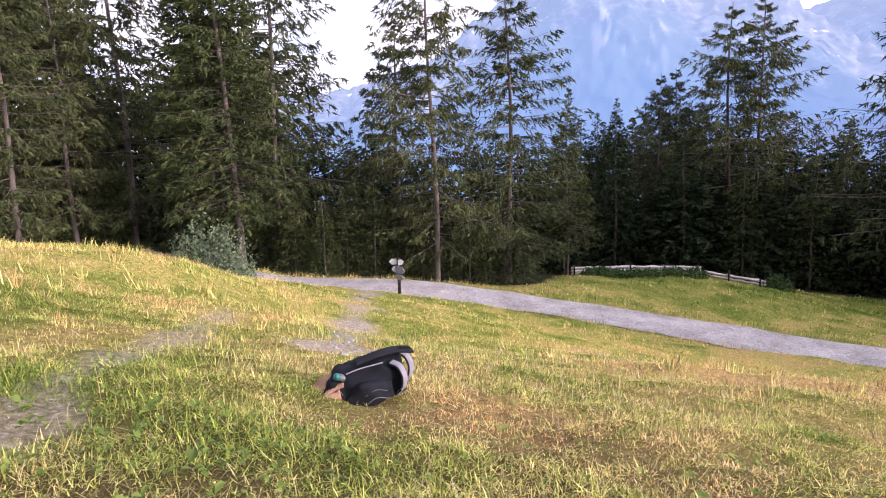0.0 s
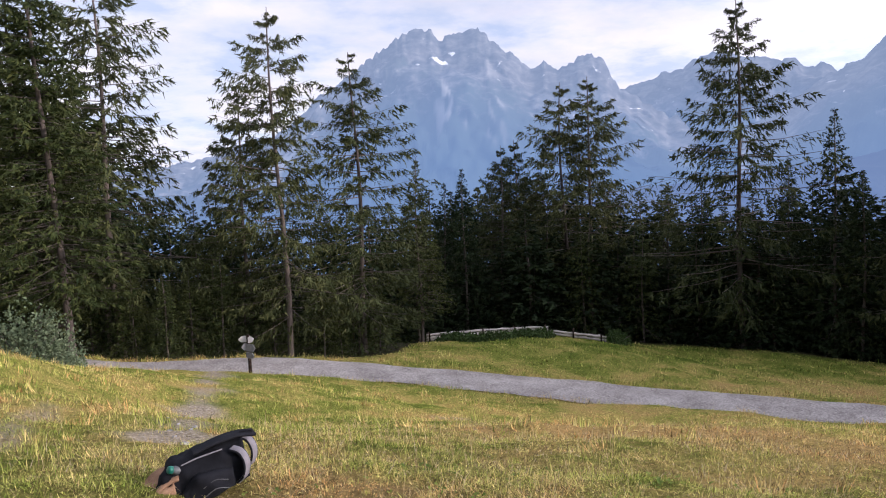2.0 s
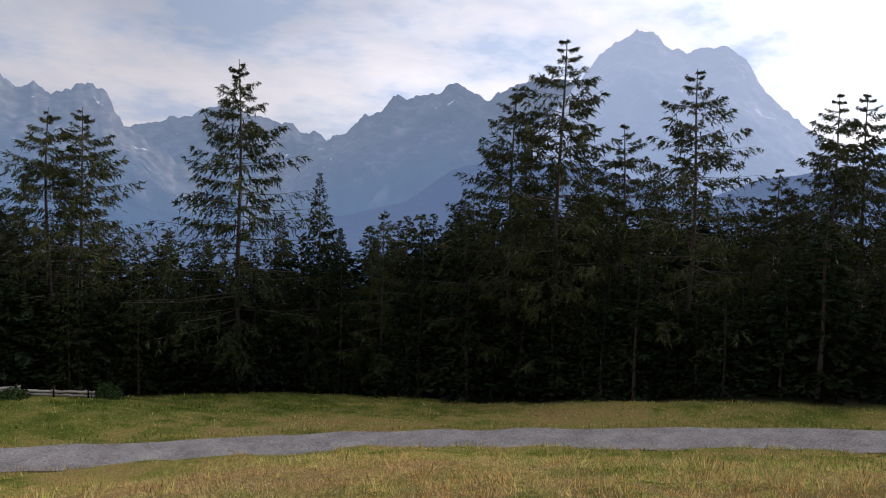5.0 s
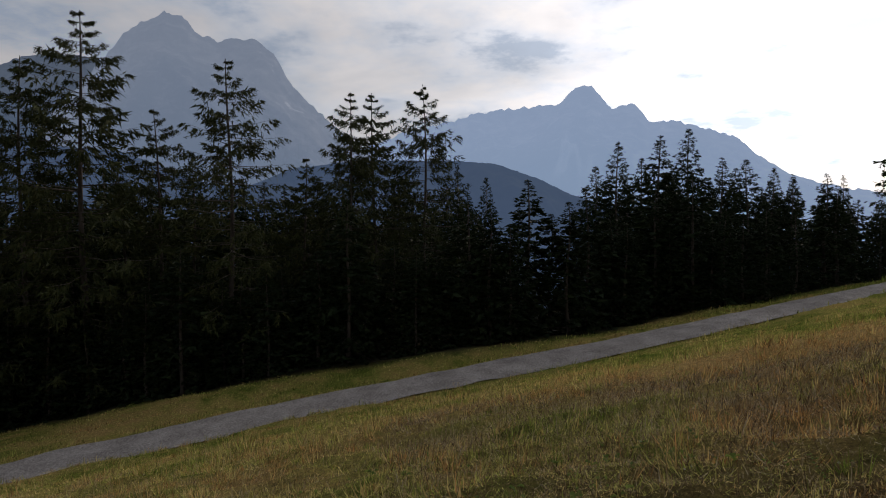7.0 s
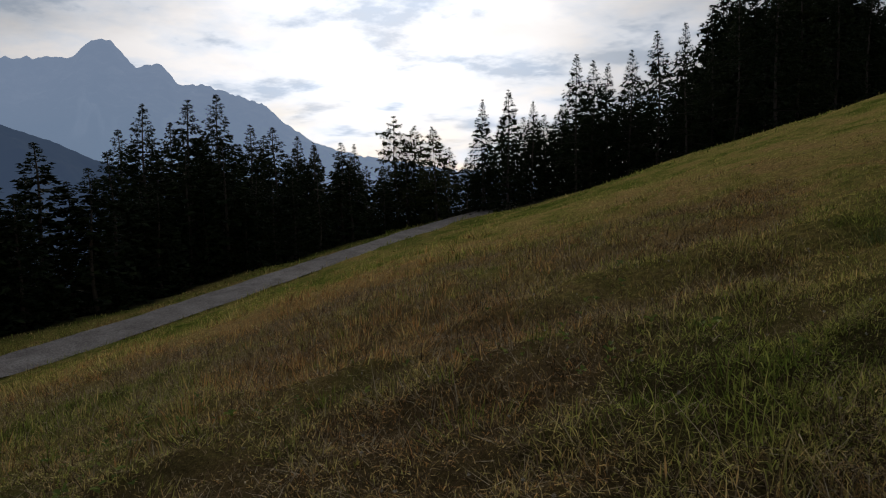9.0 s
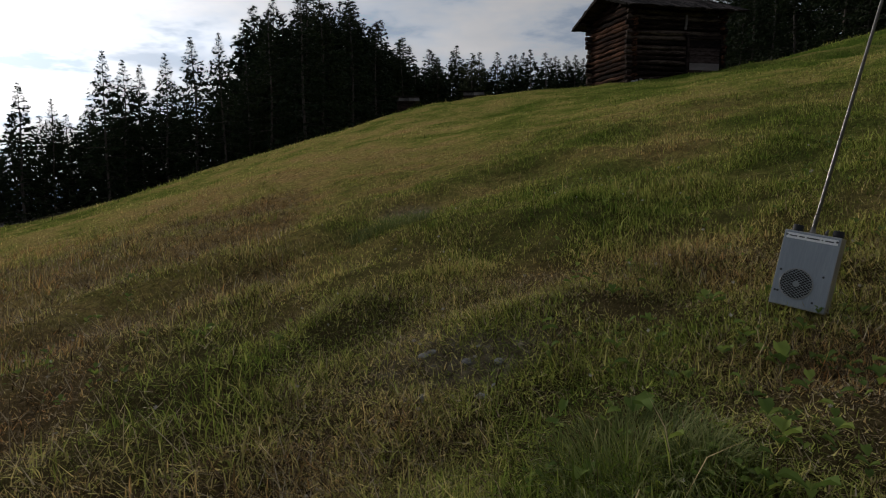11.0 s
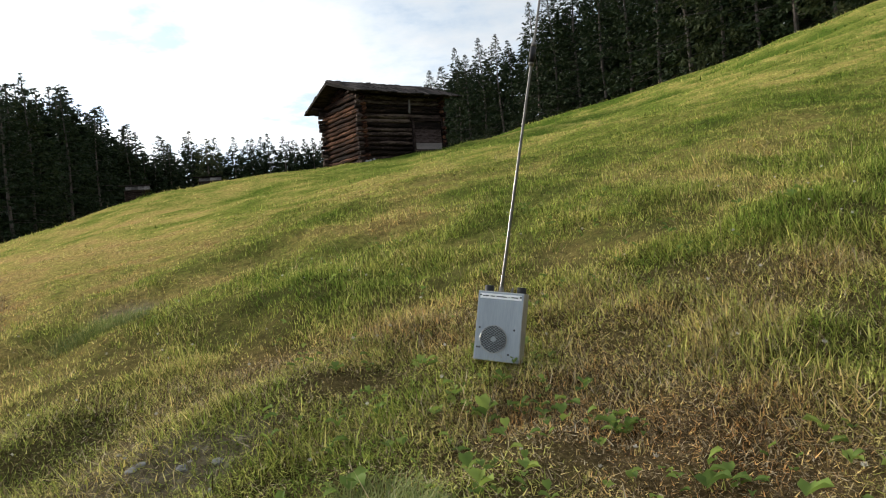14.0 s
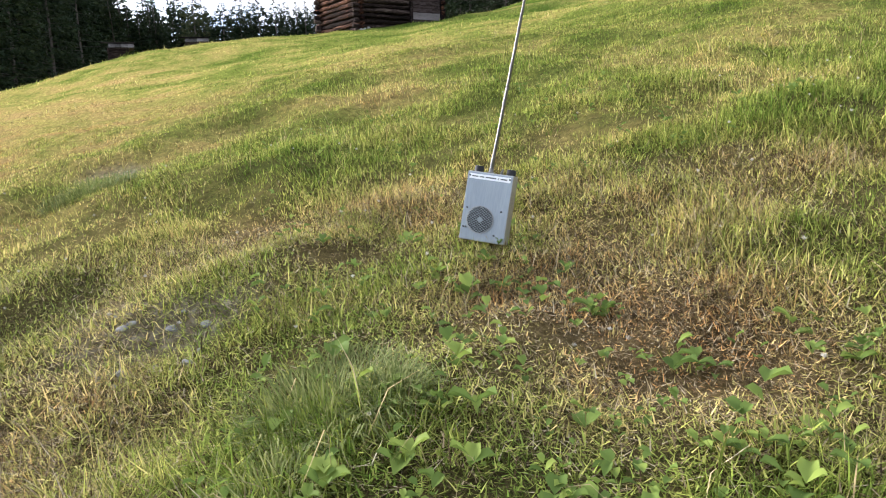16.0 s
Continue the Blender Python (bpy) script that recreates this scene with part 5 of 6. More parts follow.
    part("neck", rod([(0, 0, -0.1), (0, 0, 0.0), (0, 0, 0.004)], [0.03, 0.028, 0.02], simple("cloudy_plastic", (0.05, 0.055, 0.06), (0.09, 0.095, 0.1), 10, 0.35), 18, "neck"), None, bottle)
    g = np.random.default_rng(4)
    nu, nv = 26, 16
    u, w = np.meshgrid(np.linspace(0, 1, nu), np.linspace(0, 1, nv))
    fold = 0.032 * np.sin(w * 9 + 3.5 * u) + 0.016 * np.sin(w * 19 - 4 * u + 1)
    px = -0.11 - 0.25 * u + 0.02 * np.sin(w * 5)
    py = -0.145 + 0.16 * w + fold * 0.5
    pz = 0.215 - 0.06 * u * u - 0.05 * u + fold * (0.6 + 0.6 * u) - 0.10 * (1 - w) * (0.4 + 0.6 * u) - 0.03 * np.abs(w - 0.5)
    low = np.c_[px.ravel(), py.ravel(), pz.ravel()]
    v = np.vstack([low, low + [0.004, 0.012, -0.014]])
    i = (np.arange(nv - 1)[:, None] * nu + np.arange(nu - 1)).ravel()
    quad = np.c_[i, i + 1, i + nu + 1, i + nu]
    n0 = nu * nv
    rim = np.r_[np.arange(nu), np.arange(1, nv) * nu + nu - 1, (nv - 1) * nu + np.arange(nu - 2, -1, -1), np.arange(nv - 2, 0, -1) * nu]
    nxt = np.roll(rim, -1)
    f = np.vstack([quad, quad[:, ::-1] + n0, np.c_[rim, rim + n0, nxt + n0, nxt]])
    part_m = mesh_of("jacket", v, f, TAN, True)
    jacket = tagged(new("jacket", part_m), "crumpled tan brown jacket hanging out of the open backpack", "jacket")
    jacket.matrix_basis = m
    v, f = loft([(-0.13, -0.05, 0.06, 0.17, 0.09), (-0.22, -0.06, 0.05, 0.14, 0.075), (-0.31, -0.07, 0.05, 0.10, 0.05)], seed=14, wrinkle=0.02)
    part("lining", mesh_of("lining", v, f, TAN, True), None, jacket)


build_backpack()


# ---- signpost at the path's mouth ----
def build_signpost():
    x, y = polar(356.2, 27.9)
    post = thing("signpost", Matrix.Translation((x, y, ground_z(x, y) - 0.1)) @ Matrix.Scale(1.15, 4), "grey wooden trail signpost with three small arrow boards", "signpost")
    part("post", rod([(0, 0, 0), (0, 0, 1.50), (0, 0, 1.53)], [0.06, 0.055, 0.04], GREY_LOG, 12, "post"), None, post, "weathered round post")

    def arrow(z, reach, turn, mat, high):
        bm = bmesh.new()
        pts = [(-0.06, -high / 2), (reach - 0.1, -high / 2), (reach, 0), (reach - 0.1, high / 2), (-0.06, high / 2)]
        lo = [bm.verts.new((a, -0.012, b)) for a, b in pts]
        hi = [bm.verts.new((a, 0.012, b)) for a, b in pts]
        bm.faces.new(lo)
        bm.faces.new(hi[::-1])
        for i in range(5):
            bm.faces.new((lo[i], hi[i], hi[(i + 1) % 5], lo[(i + 1) % 5]))
        bmesh.ops.recalc_face_normals(bm, faces=bm.faces)
        return part("arrow_board", bm, mat, post, "", pose(0, 0, z, 0, 0, turn) @ pose(0, -0.06, 0))

    arrow(1.38, 0.34, 176, PALE_BOARD, 0.21)
    arrow(1.36, 0.20, 40, SIGN_GREY, 0.20)
    arrow(1.10, 0.36, -42, SIGN_GREY, 0.26)
    arrow(1.12, 0.24, 205, SIGN_GREY, 0.24)
    arrow(0.84, 0.34, -48, SIGN_GREY, 0.20)


build_signpost()


# ---- log fence on the field's rim, nettles and shrub ----
def build_fence():
    corners = [(10.9, 39.5), (15.4, 40.5), (20.6, 42.0), (25.3, 41.5)]
    a = at(*corners[0])
    fence = thing("log_fence", Matrix.Translation(a.translation), "low fence of stacked pale split logs at the wood's edge", "fence")
    o = a.translation
    pts = [at(*c).translation - o for c in corners]
    g = random.Random(12)
    for i in range(3):
        p, q = pts[i], pts[i + 1]
        for part_no in range(2):
            s, e = p.lerp(q, part_no / 2), p.lerp(q, (part_no + 1) / 2)
            run = e - s
            for k, z in enumerate((0.14, 0.29, 0.45)):
                if i == 2 and k == 2:
                    continue
                ln = run.length + 0.35
                me = log_mesh(ln, 0.075, 300 + i * 10 + part_no * 5 + k, PALE_WOOD)
                part("rail", me, None, fence, "", Matrix.Translation(s - run.normalized() * 0.15 + Vector((0, 0, z + g.uniform(-0.03, 0.03)))) @ run.to_track_quat("X", "Z").to_matrix().to_4x4())
            for off in (-0.11, 0.11):
                side = Vector((-run.y, run.x, 0)).normalized() * off
                part("post", rod([(0, 0, -0.2), (0, 0, 0.58), (0, 0, 0.61)], [0.05, 0.045, 0.03], GREY_LOG, 8, "post"), None, fence, "", Matrix.Translation(s + side))
    for off in (-0.11, 0.11):
        part("post", rod([(0, 0, -0.2), (0, 0, 0.48), (0, 0, 0.52)], [0.05, 0.045, 0.03], GREY_LOG, 8, "post"), None, fence, "", Matrix.Translation(pts[3] + Vector((off, 0, 0))))


build_fence()


def leaf_heap(name, centre, radii, count, leaf, mat, seed, label, category, stems=0):
    """A shrub or weed patch: many small leaves in an uneven heap, on stems."""
    g = np.random.default_rng(seed)
    d = g.normal(size=(count, 3))
    d /= np.linalg.norm(d, axis=1)[:, None]
    d[:, 2] = np.abs(d[:, 2])
    lump = 1 + 0.4 * fbm(d[:, 0] * 2 + seed, d[:, 1] * 2 + d[:, 2], 0.7, 3, seed)
    p = d * (g.random(count) ** 0.45)[:, None] * lump[:, None] * np.array(radii)
    a, b = g.normal(size=(count, 3)), g.normal(size=(count, 3))
    a /= np.linalg.norm(a, axis=1)[:, None]
    b = np.cross(a, b)
    b /= np.linalg.norm(b, axis=1)[:, None]
    ln = (leaf * (0.6 + 0.8 * g.random(count)))[:, None]
    v = np.stack([p, p + a * ln * 0.5 + b * ln * 0.3, p + a * ln, p + a * ln * 0.5 - b * ln * 0.3], 1).reshape(-1, 3)
    top = thing(name, centre, label, category)
    tagged(part("foliage", mesh_of("foliage", v, np.arange(len(v)).reshape(-1, 4), mat), None, top), kind="stuff")
    for k in range(stems):
        t = g.random(2) * 2 - 1
        tip = np.array([t[0] * radii[0] * 0.8, t[1] * radii[1] * 0.8, radii[2] * g.uniform(0.6, 0.95)])
        part("stem", rod([(0, 0, -0.1), tip * [0.4, 0.4, 0.5], tip], [0.035, 0.022, 0.008], BARK, 6, "stem"), None, top)
    return top


leaf_heap("shrub", at(-19.0, 31.0, 0, 0.1), (2.1, 1.7, 2.7), 9000, 0.13, SHRUB, 21, "rounded grey-green willow shrub beside the lane", "shrub", 7)
leaf_heap("shrub", at(-16.9, 30.0, 0, 0.1), (1.1, 1.0, 1.2), 3000, 0.12, SHRUB, 22, "low grey-green shrub at the lane's edge", "shrub", 4)
leaf_heap("shrub", at(26.4, 41.8, 0, 0.1), (0.9, 0.8, 1.0), 1600, 0.12, NETTLE, 23, "small dark green bush at the fence's end", "shrub", 3)
for k, (a, d, w) in enumerate(((12.8, 38.8, 1.2), (14.6, 39.0, 1.4), (16.6, 39.3, 1.5), (18.6, 39.8, 1.3), (20.3, 40.4, 1.0))):
    leaf_heap("nettle_patch", at(a, d, 0, 0.05), (w, 0.8, 0.42), 2200, 0.13, NETTLE, 30 + k, "deep green nettles growing before the log fence", "weeds", 3)

# stones in the worn spots
stone_rng = random.Random(5)
for k in range(26):
    if k < 12:
        sx, sy = polar(stone_rng.uniform(159.5, 167), stone_rng.uniform(1.98, 2.3))
        size = stone_rng.uniform(0.007, 0.018)
    else:
        sx, sy = polar(stone_rng.uniform(350.2, 352.2), stone_rng.uniform(6.5, 12))
        size = stone_rng.uniform(0.02, 0.05)
    rock_ob = part("stone", rock(size, 500 + k), STONE, None, "", Matrix.Translation((sx, sy, ground_z(sx, sy) + size * 0.15)) @ pose(0, 0, 0, 0, 0, stone_rng.uniform(0, 360)))
    tagged(rock_ob, "small grey stone lying in a worn patch", "stone", "loose stones")


# ---- grass ----
def blades(name, count, r0, r1, long, wide, seed, label, fine=True, mat=None, lie=0.55, keep_tuft=-0.1, order=1.0, loft_up=0.0, sector=None):
    """Loose bent blades over a ring of meadow."""
    g = np.random.default_rng(seed)
    r = r0 + (r1 - r0) * g.random(count) ** (0.8 if r0 < 1 else 0.7)
    az = np.where(g.random(count) < 0.92, -48 + 290 * g.random(count), 242 + 70 * g.random(count))
    if sector:
        az = sector[0] + (sector[1] - sector[0]) * g.random(count)
    x, y = polar(az, r)
    tuft = fbm(x, y, 0.3 if r0 < 8 else 0.9, 2, 12)
    keep = g.random(count) > 0.92 * bare_at(x, y)
    keep &= wooded(x, y) < 0.5
    keep &= tuft + 0.9 * g.random(count) > keep_tuft
    tone = tone_at(x, y)
    dead = mat is LITTER
    keep &= g.random(count) < (np.interp(tone, [0.25, 0.5, 0.75], [0.15, 0.5, 1.0]) if dead else np.interp(tone, [0.35, 0.6, 0.85], [1.0, 0.95, 0.85]))
    d, _ = to_line(x, y, ROAD_XY)
    keep &= d > ROAD_HALF + 0.02 + 0.25 * g.random(count)
    x, y, r, tuft, d, tone = x[keep], y[keep], r[keep], tuft[keep], d[keep], tone[keep]
    n = len(x)
    z = height(x, y) - 0.004 + loft_up * g.random(n) ** 2
    ln = long * (0.4 + 0.9 * g.random(n) ** 1.3) * (1 + 0.6 * np.clip(tuft, -0.8, 1.2)) * (1 + 0.3 * np.clip(fbm(x, y, 3.0, 2, 33), -0.7, 1))
    ln *= 1.0 if dead else np.interp(tone, [0.15, 0.4, 0.6, 0.85], [1.5, 1.1, 0.95, 0.75])
    bearing = np.degrees(np.arctan2(x, y)) % 360
    ln *= 1 - 0.28 * step(bearing, 146, 156) * (1 - step(bearing, 228, 236)) * (1 - step(r, 12, 20))
    ln *= 1 + 1.1 * np.exp(-((d - 2.3) / 0.9) ** 2)
    ln *= 1 - 0.55 * np.exp(-((x + 0.5) ** 2 + (y - 4.0) ** 2) / 0.5)
    lean = np.clip(np.abs(g.normal(lie, 0.42, n)), 0.03, 1.5)
    a = order * (5.0 * fbm(x, y, 0.22, 2, 51) + 3.0 * fbm(x, y, 1.2, 2, 52)) + g.normal(0, 2.4, n)
    h = np.c_[np.cos(a), np.sin(a), np.zeros(n)]
    s = np.c_[-np.sin(a), np.cos(a), np.zeros(n)]
    w = (wide * (0.55 + 0.9 * g.random(n)))[:, None]
    base = np.c_[x, y, z]
    up = np.array([0, 0, 1.0])
    mid = base + (h * np.sin(lean * 0.6)[:, None] + up * np.cos(lean * 0.6)[:, None]) * (ln * 0.5)[:, None]
    tip = mid + (h * np.sin(lean * 1.35)[:, None] + up * np.cos(lean * 1.35)[:, None]) * (ln * 0.5)[:, None]
    if fine:
        v = np.stack([base, mid + s * w, tip, mid - s * w], 1).reshape(-1, 3)
        f = np.arange(4 * n).reshape(-1, 4)
    else:
        v = np.stack([base - s * w, base + s * w, tip], 1).reshape(-1, 3)
        f = np.arange(3 * n).reshape(-1, 3)
    return tagged(new(name, mesh_of(name, v, f, mat or GRASS, False, {"tone": np.repeat(tone, len(v) // n)})), label, "grass", kind="stuff")


blades("grass_litter", 110000, 0.4, 5.5, 0.085, 0.0014, 6, "dead hay matted between the blades", False, LITTER, 1.45, -0.9, 0.15, 0.016)
blades("grass_litter", 140000, 0.8, 3.0, 0.075, 0.0013, 16, "fine grey-brown hay lying on the uphill meadow", False, LITTER, 1.4, -0.6, 0.1, 0.024, (150, 226))
blades("meadow_grass", 100000, 0.4, 5.0, 0.05, 0.0023, 1, "short green and straw grass blades on the meadow", True, None, 0.95, 0.35, 0.3)
blades("meadow_grass", 90000, 0.8, 4.2, 0.04, 0.002, 18, "fine short shoots on the uphill meadow", False, None, 0.7, 0.3, 0.2, 0.01, (148, 226))
blades("meadow_grass", 130000, 0.4, 5.0, 0.038, 0.0024, 8, "stubble of short green grass close to the ground", False, None, 0.9, -0.5, 0.2)
blades("meadow_grass", 12000, 0.45, 5.5, 0.085, 0.0019, 7, "longer thin grass blades left by the mower", True, None, 0.6, 0.5, 0.4)
blades("meadow_grass", 140000, 2.2, 10.0, 0.045, 0.0028, 28, "mown green and straw grass of the uphill meadow", False, None, 0.9, -0.5, 0.25, 0.0, (146, 227))
blades("meadow_grass", 360000, 3.6, 12.0, 0.046, 0.0026, 2, "tufted green and dry grass of the meadow", False, None, 0.8, -0.5, 0.15)
blades("grass_litter", 110000, 4.5, 13.0, 0.10, 0.0022, 26, "dead hay lying in the meadow", False, LITTER, 1.4, -0.9, 0.2, 0.02)
blades("meadow_grass", 190000, 11.0, 34.0, 0.055, 0.0075, 3, "mown meadow grass down to the lane", False, None, 0.75, -0.4, 0.15)
blades("meadow_grass", 70000, 30.0, 66.0, 0.12, 0.028, 4, "grass of the far meadow and the field beyond the lane", False)
blades("grass_litter", 70000, 1.6, 9.0, 0.13, 0.0019, 27, "brown hay left lying in swaths", False, LITTER, 1.35, -0.9, 0.1, 0.03, (84, 152))
blades("meadow_grass", 45000, 27.0, 46.0, 0.10, 0.015, 35, "grass of the field between lane and wood", False, None, 0.7, -0.4, 0.2, 0.0, (-2, 112))
blades("cut_grass", 150000, 0.7, 5.0, 0.07, 0.0017, 31, "cut green and yellowing grass lying as the mower left it", False, None, 1.35, -0.35, 0.15, 0.022)
blades("cut_grass", 110000, 0.8, 3.2, 0.06, 0.0014, 32, "fine cut grass lying on the uphill meadow", False, None, 1.3, -0.4, 0.1, 0.026, (150, 226))
blades("meadow_grass", 110000, 8.0, 22.0, 0.075, 0.0048, 34, "dry tufted grass on the slope above the lane", False, None, 0.55, -0.2, 0.3, 0.0, (-34, 125))
blades("seed_stalks", 8000, 3.2, 13.0, 0.13, 0.0019, 33, "tall straw-coloured grass stalks above the lane", True, STRAW, 0.5, 0.3, 0.3, 0.0, (-12, 95))
blades("dry_straw", 6500, 0.5, 6.0, 0.17, 0.0009, 5, "dry straw stalks lying in the mown grass", True, STRAW, 1.3, -0.9, 0.1, 0.03)
blades("seed_stalks", 600, 1.2, 6.0, 0.16, 0.0009, 9, "thin pale upright stalks that the mower missed", True, STRAW, 0.35, -0.9, 0.1)
blades("seed_stalks", 2200, 6.0, 26.0, 0.16, 0.0016, 10, "pale dry stalks standing over the grass", True, STRAW, 0.4, 0.4, 0.2)


def clumps(name, count, r0, r1, sector, blades_each, long, wide, seed, label, dry):
    """Many separate tufts whose blades spread from one root and lean one way."""
    g = np.random.default_rng(seed)
    az, r = sector[0] + (sector[1] - sector[0]) * g.random(count), r0 + (r1 - r0) * g.random(count) ** 0.7
    cx, cy = polar(az, r)
    keep = (fbm(cx, cy, 1.6, 2, 61) + 0.7 * g.random(count) > 0.15) & (wooded(cx, cy) < 0.5) & (to_line(cx, cy, ROAD_XY)[0] > ROAD_HALF + 0.15) & (bare_at(cx, cy) < 0.3) & (np.hypot(cx + 0.26, cy + 2.335) > 0.22) & (np.hypot(cx + 0.49, cy - 4.2) > 0.5)
    cx, cy = cx[keep], cy[keep]
    k = np.repeat(np.arange(len(cx)), blades_each)
    n = len(k)
    size = g.uniform(0.5, 1.25, len(cx))[k]
    a, q = g.random(n) * 2 * np.pi, np.sqrt(g.random(n)) * long * 0.75 * size
    x, y = cx[k] + q * np.cos(a), cy[k] + q * np.sin(a)
    ln = long * size * (0.45 + 0.75 * g.random(n))
    way = (g.random(len(cx)) * 2 * np.pi)[k]
    hx, hy = 0.9 * np.cos(way) + 0.8 * np.cos(a) * q / (long * 0.75) + g.normal(0, 0.35, n), 0.9 * np.sin(way) + 0.8 * np.sin(a) * q / (long * 0.75) + g.normal(0, 0.35, n)
    b = np.arctan2(hy, hx)
    lean = np.clip(0.42 * np.hypot(hx, hy) + g.normal(0.25, 0.25, n), 0, 1.45)
    h, s = np.c_[np.cos(b), np.sin(b), 0 * b], np.c_[-np.sin(b), np.cos(b), 0 * b] * (wide * g.uniform(0.6, 1.3, n))[:, None]
    base = np.c_[x, y, height(x, y) - 0.006]
    up = np.array([0, 0, 1.0])
    tip = base + (h * np.sin(lean)[:, None] + up * np.cos(lean)[:, None]) * ln[:, None]
    v = np.stack([base - s, base + s, tip], 1).reshape(-1, 3)
    tone = np.clip(g.normal(dry[0], dry[1], len(cx)) + 0.5 * (tone_at(cx, cy) - 0.5), 0.08, 0.85)[k]
    return tagged(new(name, mesh_of(name, v, np.arange(len(v)).reshape(-1, 3), GRASS, False, {"tone": np.repeat(tone, 3)})), label, "grass", kind="stuff")


clumps("grass_clumps", 2200, 3.2, 24.0, (-34, 132), 26, 0.12, 0.0032, 71, "tufts of tall dry grass on the slope above the lane", (0.60, 0.13))
clumps("grass_clumps", 3000, 8.0, 25.0, (-34, 130), 13, 0.21, 0.0085, 75, "coarse straw tufts on the slope above the lane", (0.58, 0.15))
clumps("grass_clumps", 1500, 2.8, 11.0, (45, 140), 24, 0.12, 0.0036, 76, "bleached and rusty tufts left standing above the lane", (0.70, 0.12))
clumps("grass_clumps", 900, 2.2, 12.0, (75, 150), 34, 0.10, 0.0024, 72, "green and straw tufts on the meadow", (0.40, 0.16))
clumps("grass_clumps", 1300, 1.6, 9.0, (150, 228), 30, 0.052, 0.0015, 73, "short green tufts on the uphill meadow", (0.40, 0.12))
clumps("grass_clumps", 700, 2.2, 9.0, (-34, 20), 30, 0.075, 0.0022, 74, "pale green tufts round the backpack", (0.42, 0.12))


def verge():
    """Taller grass that fringes the lane on both sides."""
    g = np.random.default_rng(77)
    n = 26000
    i = g.integers(0, len(ROAD_XY), n)
    tangent = np.gradient(ROAD_XY, axis=0)
    tangent /= np.linalg.norm(tangent, axis=1)[:, None]
    side = np.c_[tangent[:, 1], -tangent[:, 0]][i]
    off = np.where(g.random(n) < 0.55, -1, 1) * (ROAD_HALF + 0.10 + np.abs(g.normal(0, 0.28, n)))
    xy = ROAD_XY[i] + side * off[:, None] + g.normal(0, 0.12, (n, 2))
    x, y = xy[:, 0], xy[:, 1]
    keep = (fbm(x, y, 0.9, 3, 78) + 0.6 * g.random(n) > 0.1) & (bare_at(x, y) < 0.35)
    x, y = x[keep], y[keep]
    n = len(x)
    ln = 0.20 * (0.4 + 0.9 * g.random(n)) * (1 + 0.5 * np.clip(fbm(x, y, 0.7, 2, 79), -0.7, 1))
    a, lean = g.random(n) * 6.28, np.abs(g.normal(0.35, 0.25, n))
    h, s = np.c_[np.cos(a), np.sin(a), 0 * a], np.c_[-np.sin(a), np.cos(a), 0 * a] * 0.006
    base = np.c_[x, y, height(x, y) - 0.01]
    tip = base + (h * np.sin(lean)[:, None] + np.array([0, 0, 1.0]) * np.cos(lean)[:, None]) * ln[:, None]
    v = np.stack([base - s, base + s, tip], 1).reshape(-1, 3)
    return tagged(new("verge_grass", mesh_of("verge_grass", v, np.arange(len(v)).reshape(-1, 3), GRASS, False, {"tone": np.repeat(np.clip(0.1 + tone_at(x, y), 0, 0.75), 3)})), "ragged taller grass along the lane's edges", "grass", kind="stuff")


verge()


def grass_tuft(az, d, wide, long, count, seed, label):
    """A dense tussock of long fine blades that lean outwards."""
    g = np.random.default_rng(seed)
    cx, cy = polar(az, d)
    a, q = g.random(count) * 2 * np.pi, np.sqrt(g.random(count)) * wide
    x, y = cx + q * np.cos(a), cy + q * np.sin(a)
    ln = long * (0.5 + 0.7 * g.random(count))
    lean = np.clip(0.25 + 0.9 * q / wide + g.normal(0, 0.2, count), 0, 1.4)
    b = a + g.normal(0, 0.7, count)
    h, s = np.c_[np.cos(b), np.sin(b), 0 * b], np.c_[-np.sin(b), np.cos(b), 0 * b] * 0.0014
    base = np.c_[x, y, height(x, y) - 0.004]
    up = np.array([0, 0, 1.0])
    mid = base + (h * np.sin(lean * 0.5)[:, None] + up * np.cos(lean * 0.5)[:, None]) * (ln * 0.5)[:, None]
    tip = mid + (h * np.sin(lean * 1.5)[:, None] + up * np.cos(lean * 1.5)[:, None]) * (ln * 0.5)[:, None]
    v = np.stack([base, mid + s, tip, mid - s], 1).reshape(-1, 3)
    ob = new("grass_tussock", mesh_of("grass_tussock", v, np.arange(len(v)).reshape(-1, 4), FINE_GRASS))
    return tagged(ob, label, "grass", kind="stuff")


grass_tuft(175.0, 1.62, 0.17, 0.095, 1100, 1, "thick tussock of fine grey-green grass")
grass_tuft(171.0, 1.38, 0.10, 0.07, 450, 2, "tussock of fine dry-tipped grass")
grass_tuft(179.5, 1.56, 0.08, 0.08, 450, 3, "small tussock of fine green grass")
grass_tuft(158.5, 4.2, 0.22, 0.12, 1200, 4, "rounded tussock of fine grass on a low bank")


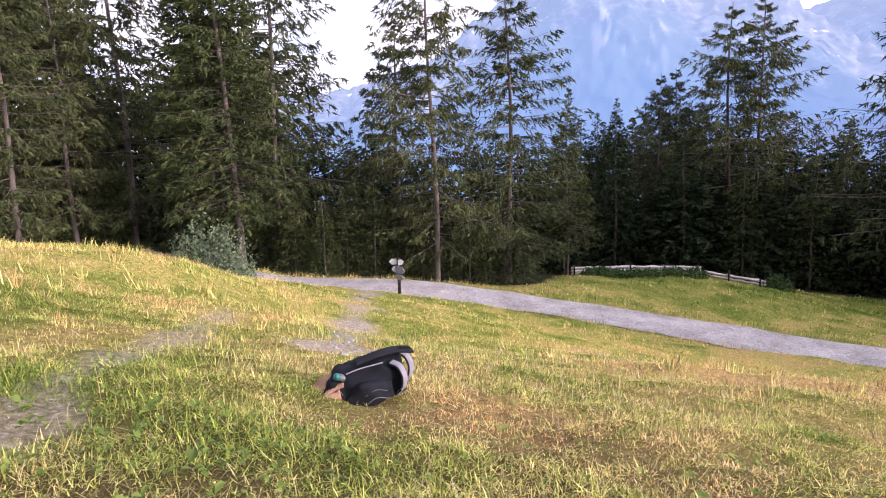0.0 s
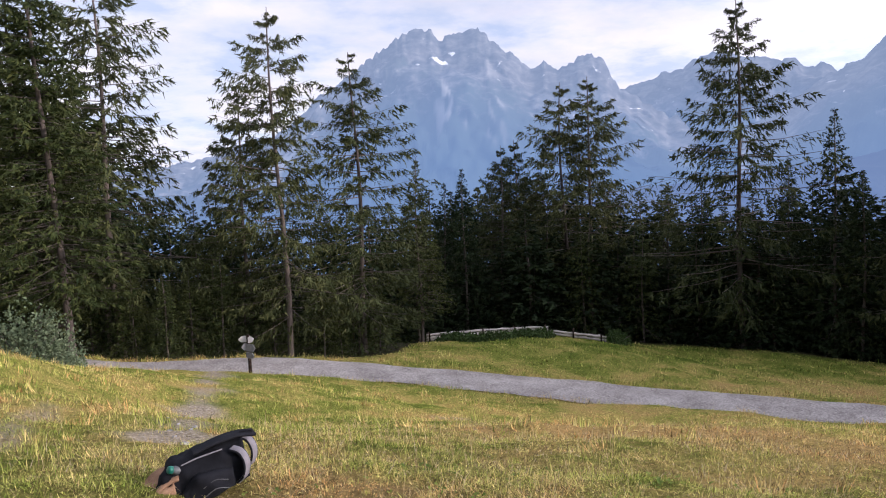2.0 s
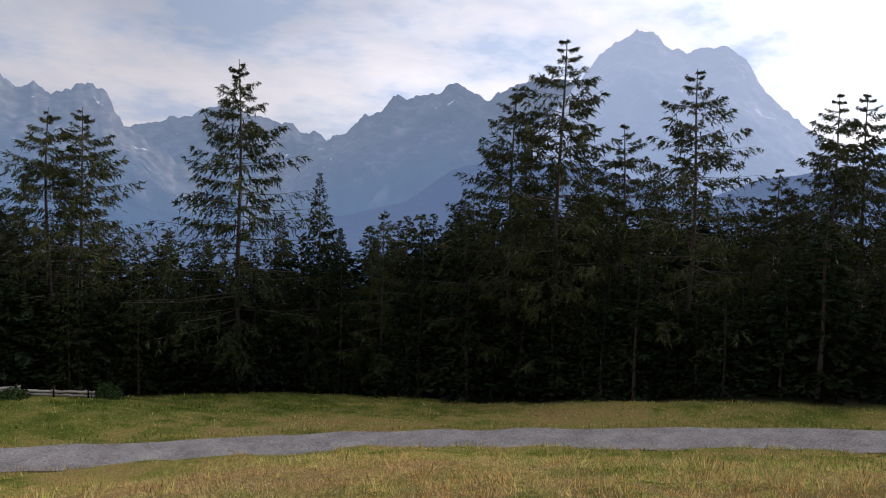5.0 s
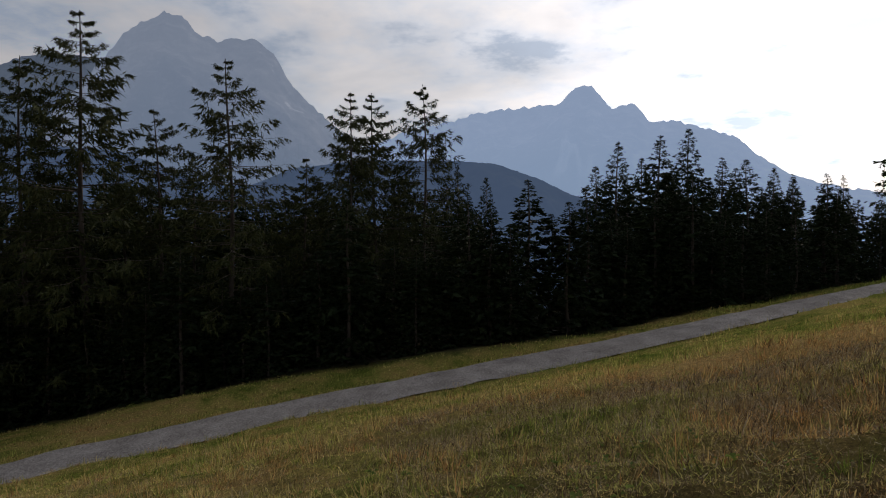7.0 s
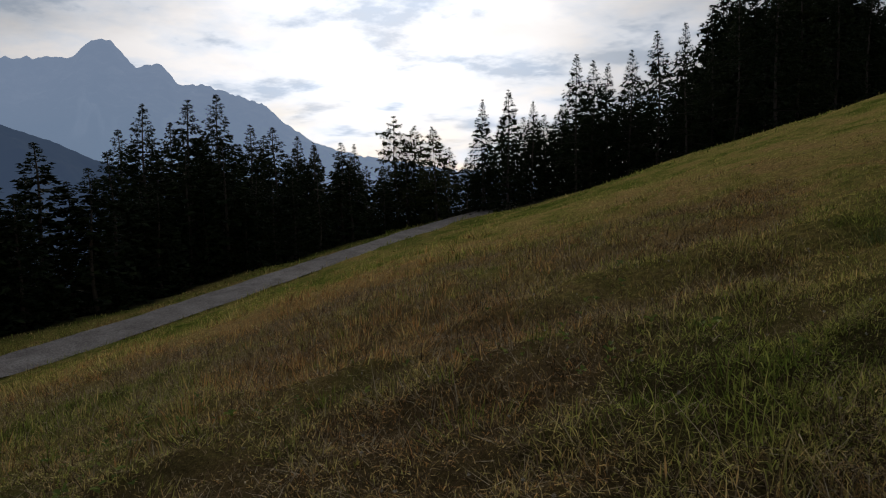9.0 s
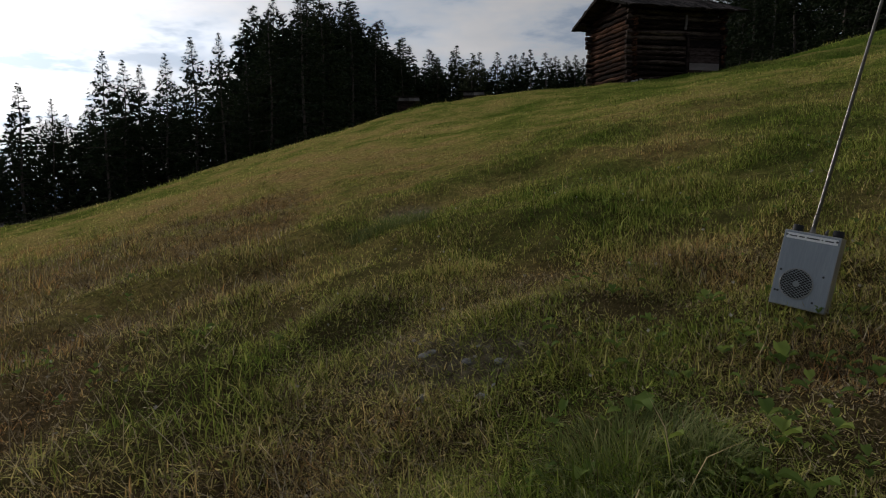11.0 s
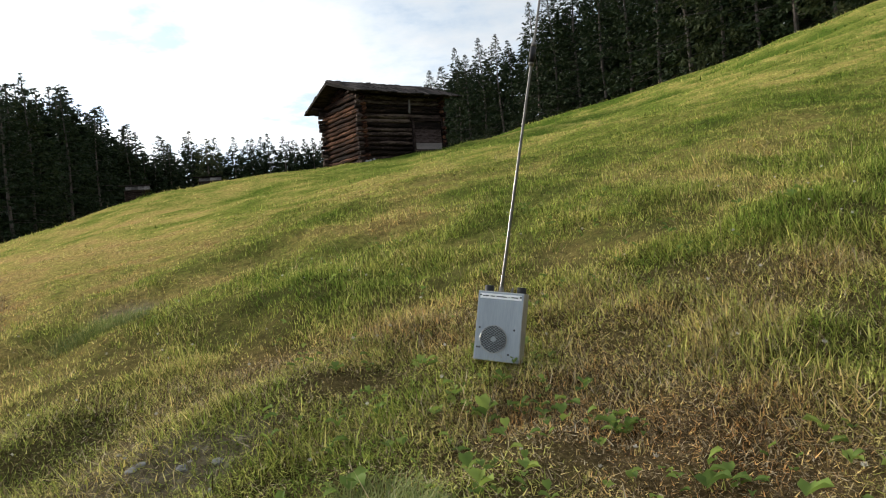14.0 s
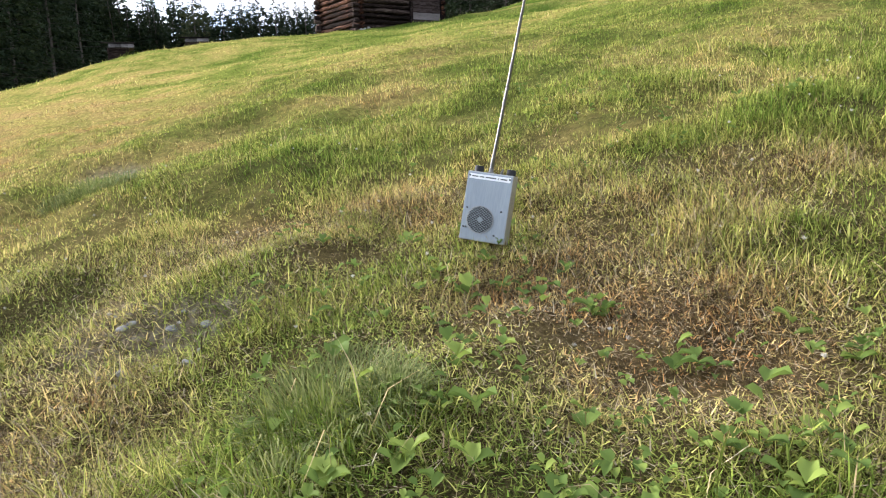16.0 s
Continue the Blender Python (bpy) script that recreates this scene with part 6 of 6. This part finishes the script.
def leaves():
    """Broad weed leaves low in the grass: small rosettes of cupped blades."""
    g = np.random.default_rng(9)
    verts, faces = [], []
    for k in range(3600):
        r, az = 0.5 + 4.5 * g.random() ** 1.3, 360 * g.random()
        if k > 2900:
            r, az = 1.1 + 1.5 * g.random() ** 1.4, 152 + 74 * g.random()
        if k > 3250:
            r, az = 2.4 + 2.4 * g.random(), 324 + 30 * g.random()
        x, y = polar(az, r)
        if value_noise(np.array([x * 1.3]), np.array([y * 1.3]), 41)[0] < 0.45:
            continue
        z = ground_z(x, y)
        size = g.uniform(0.012, 0.030) * (1.25 if g.random() < 0.2 else 1.0) * (1.0 if k <= 2900 else g.uniform(1.0, 1.5))
        turn = g.random() * 6.3
        for j in range(int(g.integers(2, 5))):
            a = turn + j * 6.283 / 4 + g.uniform(-0.4, 0.4)
            o, s = np.array([np.cos(a), np.sin(a), 0]), np.array([-np.sin(a), np.cos(a), 0])
            el, ln = g.uniform(0.15, 0.8), size * g.uniform(0.8, 1.4)
            fwd = o * np.cos(el) + np.array([0, 0, np.sin(el)])
            p = np.array([x, y, z + g.uniform(0.01, 0.05)])
            wd = ln * g.uniform(0.28, 0.42)
            n = sum(len(q) for q in verts)
            cup = np.array([0, 0, 0.18 * ln])
            verts.append(np.array([p, p + fwd * ln * 0.35 + s * wd * 0.9 + cup, p + fwd * ln * 0.75 + s * wd * 0.7 + cup * 0.8, p + fwd * ln - cup, p + fwd * ln * 0.75 - s * wd * 0.7 + cup * 0.8, p + fwd * ln * 0.35 - s * wd * 0.9 + cup, p + fwd * ln * 0.5]))
            for i, j in ((0, 1), (1, 2), (2, 3), (3, 4), (4, 5), (5, 0)):
                faces.append((n + 6, n + i, n + j))
    me = mesh_of("weed_leaves", np.vstack(verts), np.array(faces), LEAF, True)
    return tagged(new("weed_leaves", me), "small broad green weed leaves low in the grass", "weeds", kind="stuff")


leaves()


def clover():
    """Small whitish clover heads on short stalks, scattered in the mown grass."""
    g = np.random.default_rng(19)
    pale = simple("clover_head", (0.42, 0.38, 0.32), (0.72, 0.70, 0.62), 60.0, 0.8, relief=0.1)
    verts = []
    for k in range(150):
        az, r = 105 + 115 * g.random(), 1.2 + 3.6 * g.random() ** 1.2
        x, y = polar(az, r)
        c = np.array([x, y, ground_z(x, y) + g.uniform(0.025, 0.055)])
        d = g.normal(size=(26, 3))
        d /= np.linalg.norm(d, axis=1)[:, None]
        d[:, 2] = 0.3 + np.abs(d[:, 2])
        w = np.cross(d, g.normal(size=(26, 3)))
        w /= np.linalg.norm(w, axis=1)[:, None]
        verts.append(np.stack([c + w * 0.0016, c - w * 0.0016, c + d * 0.0075 * g.uniform(0.7, 1.2)], 1).reshape(-1, 3))
    v = np.vstack(verts)
    return tagged(new("clover_flowers", mesh_of("clover_flowers", v, np.arange(len(v)).reshape(-1, 3), pale)), "small whitish clover heads in the mown grass", "flowers", kind="stuff")


clover()
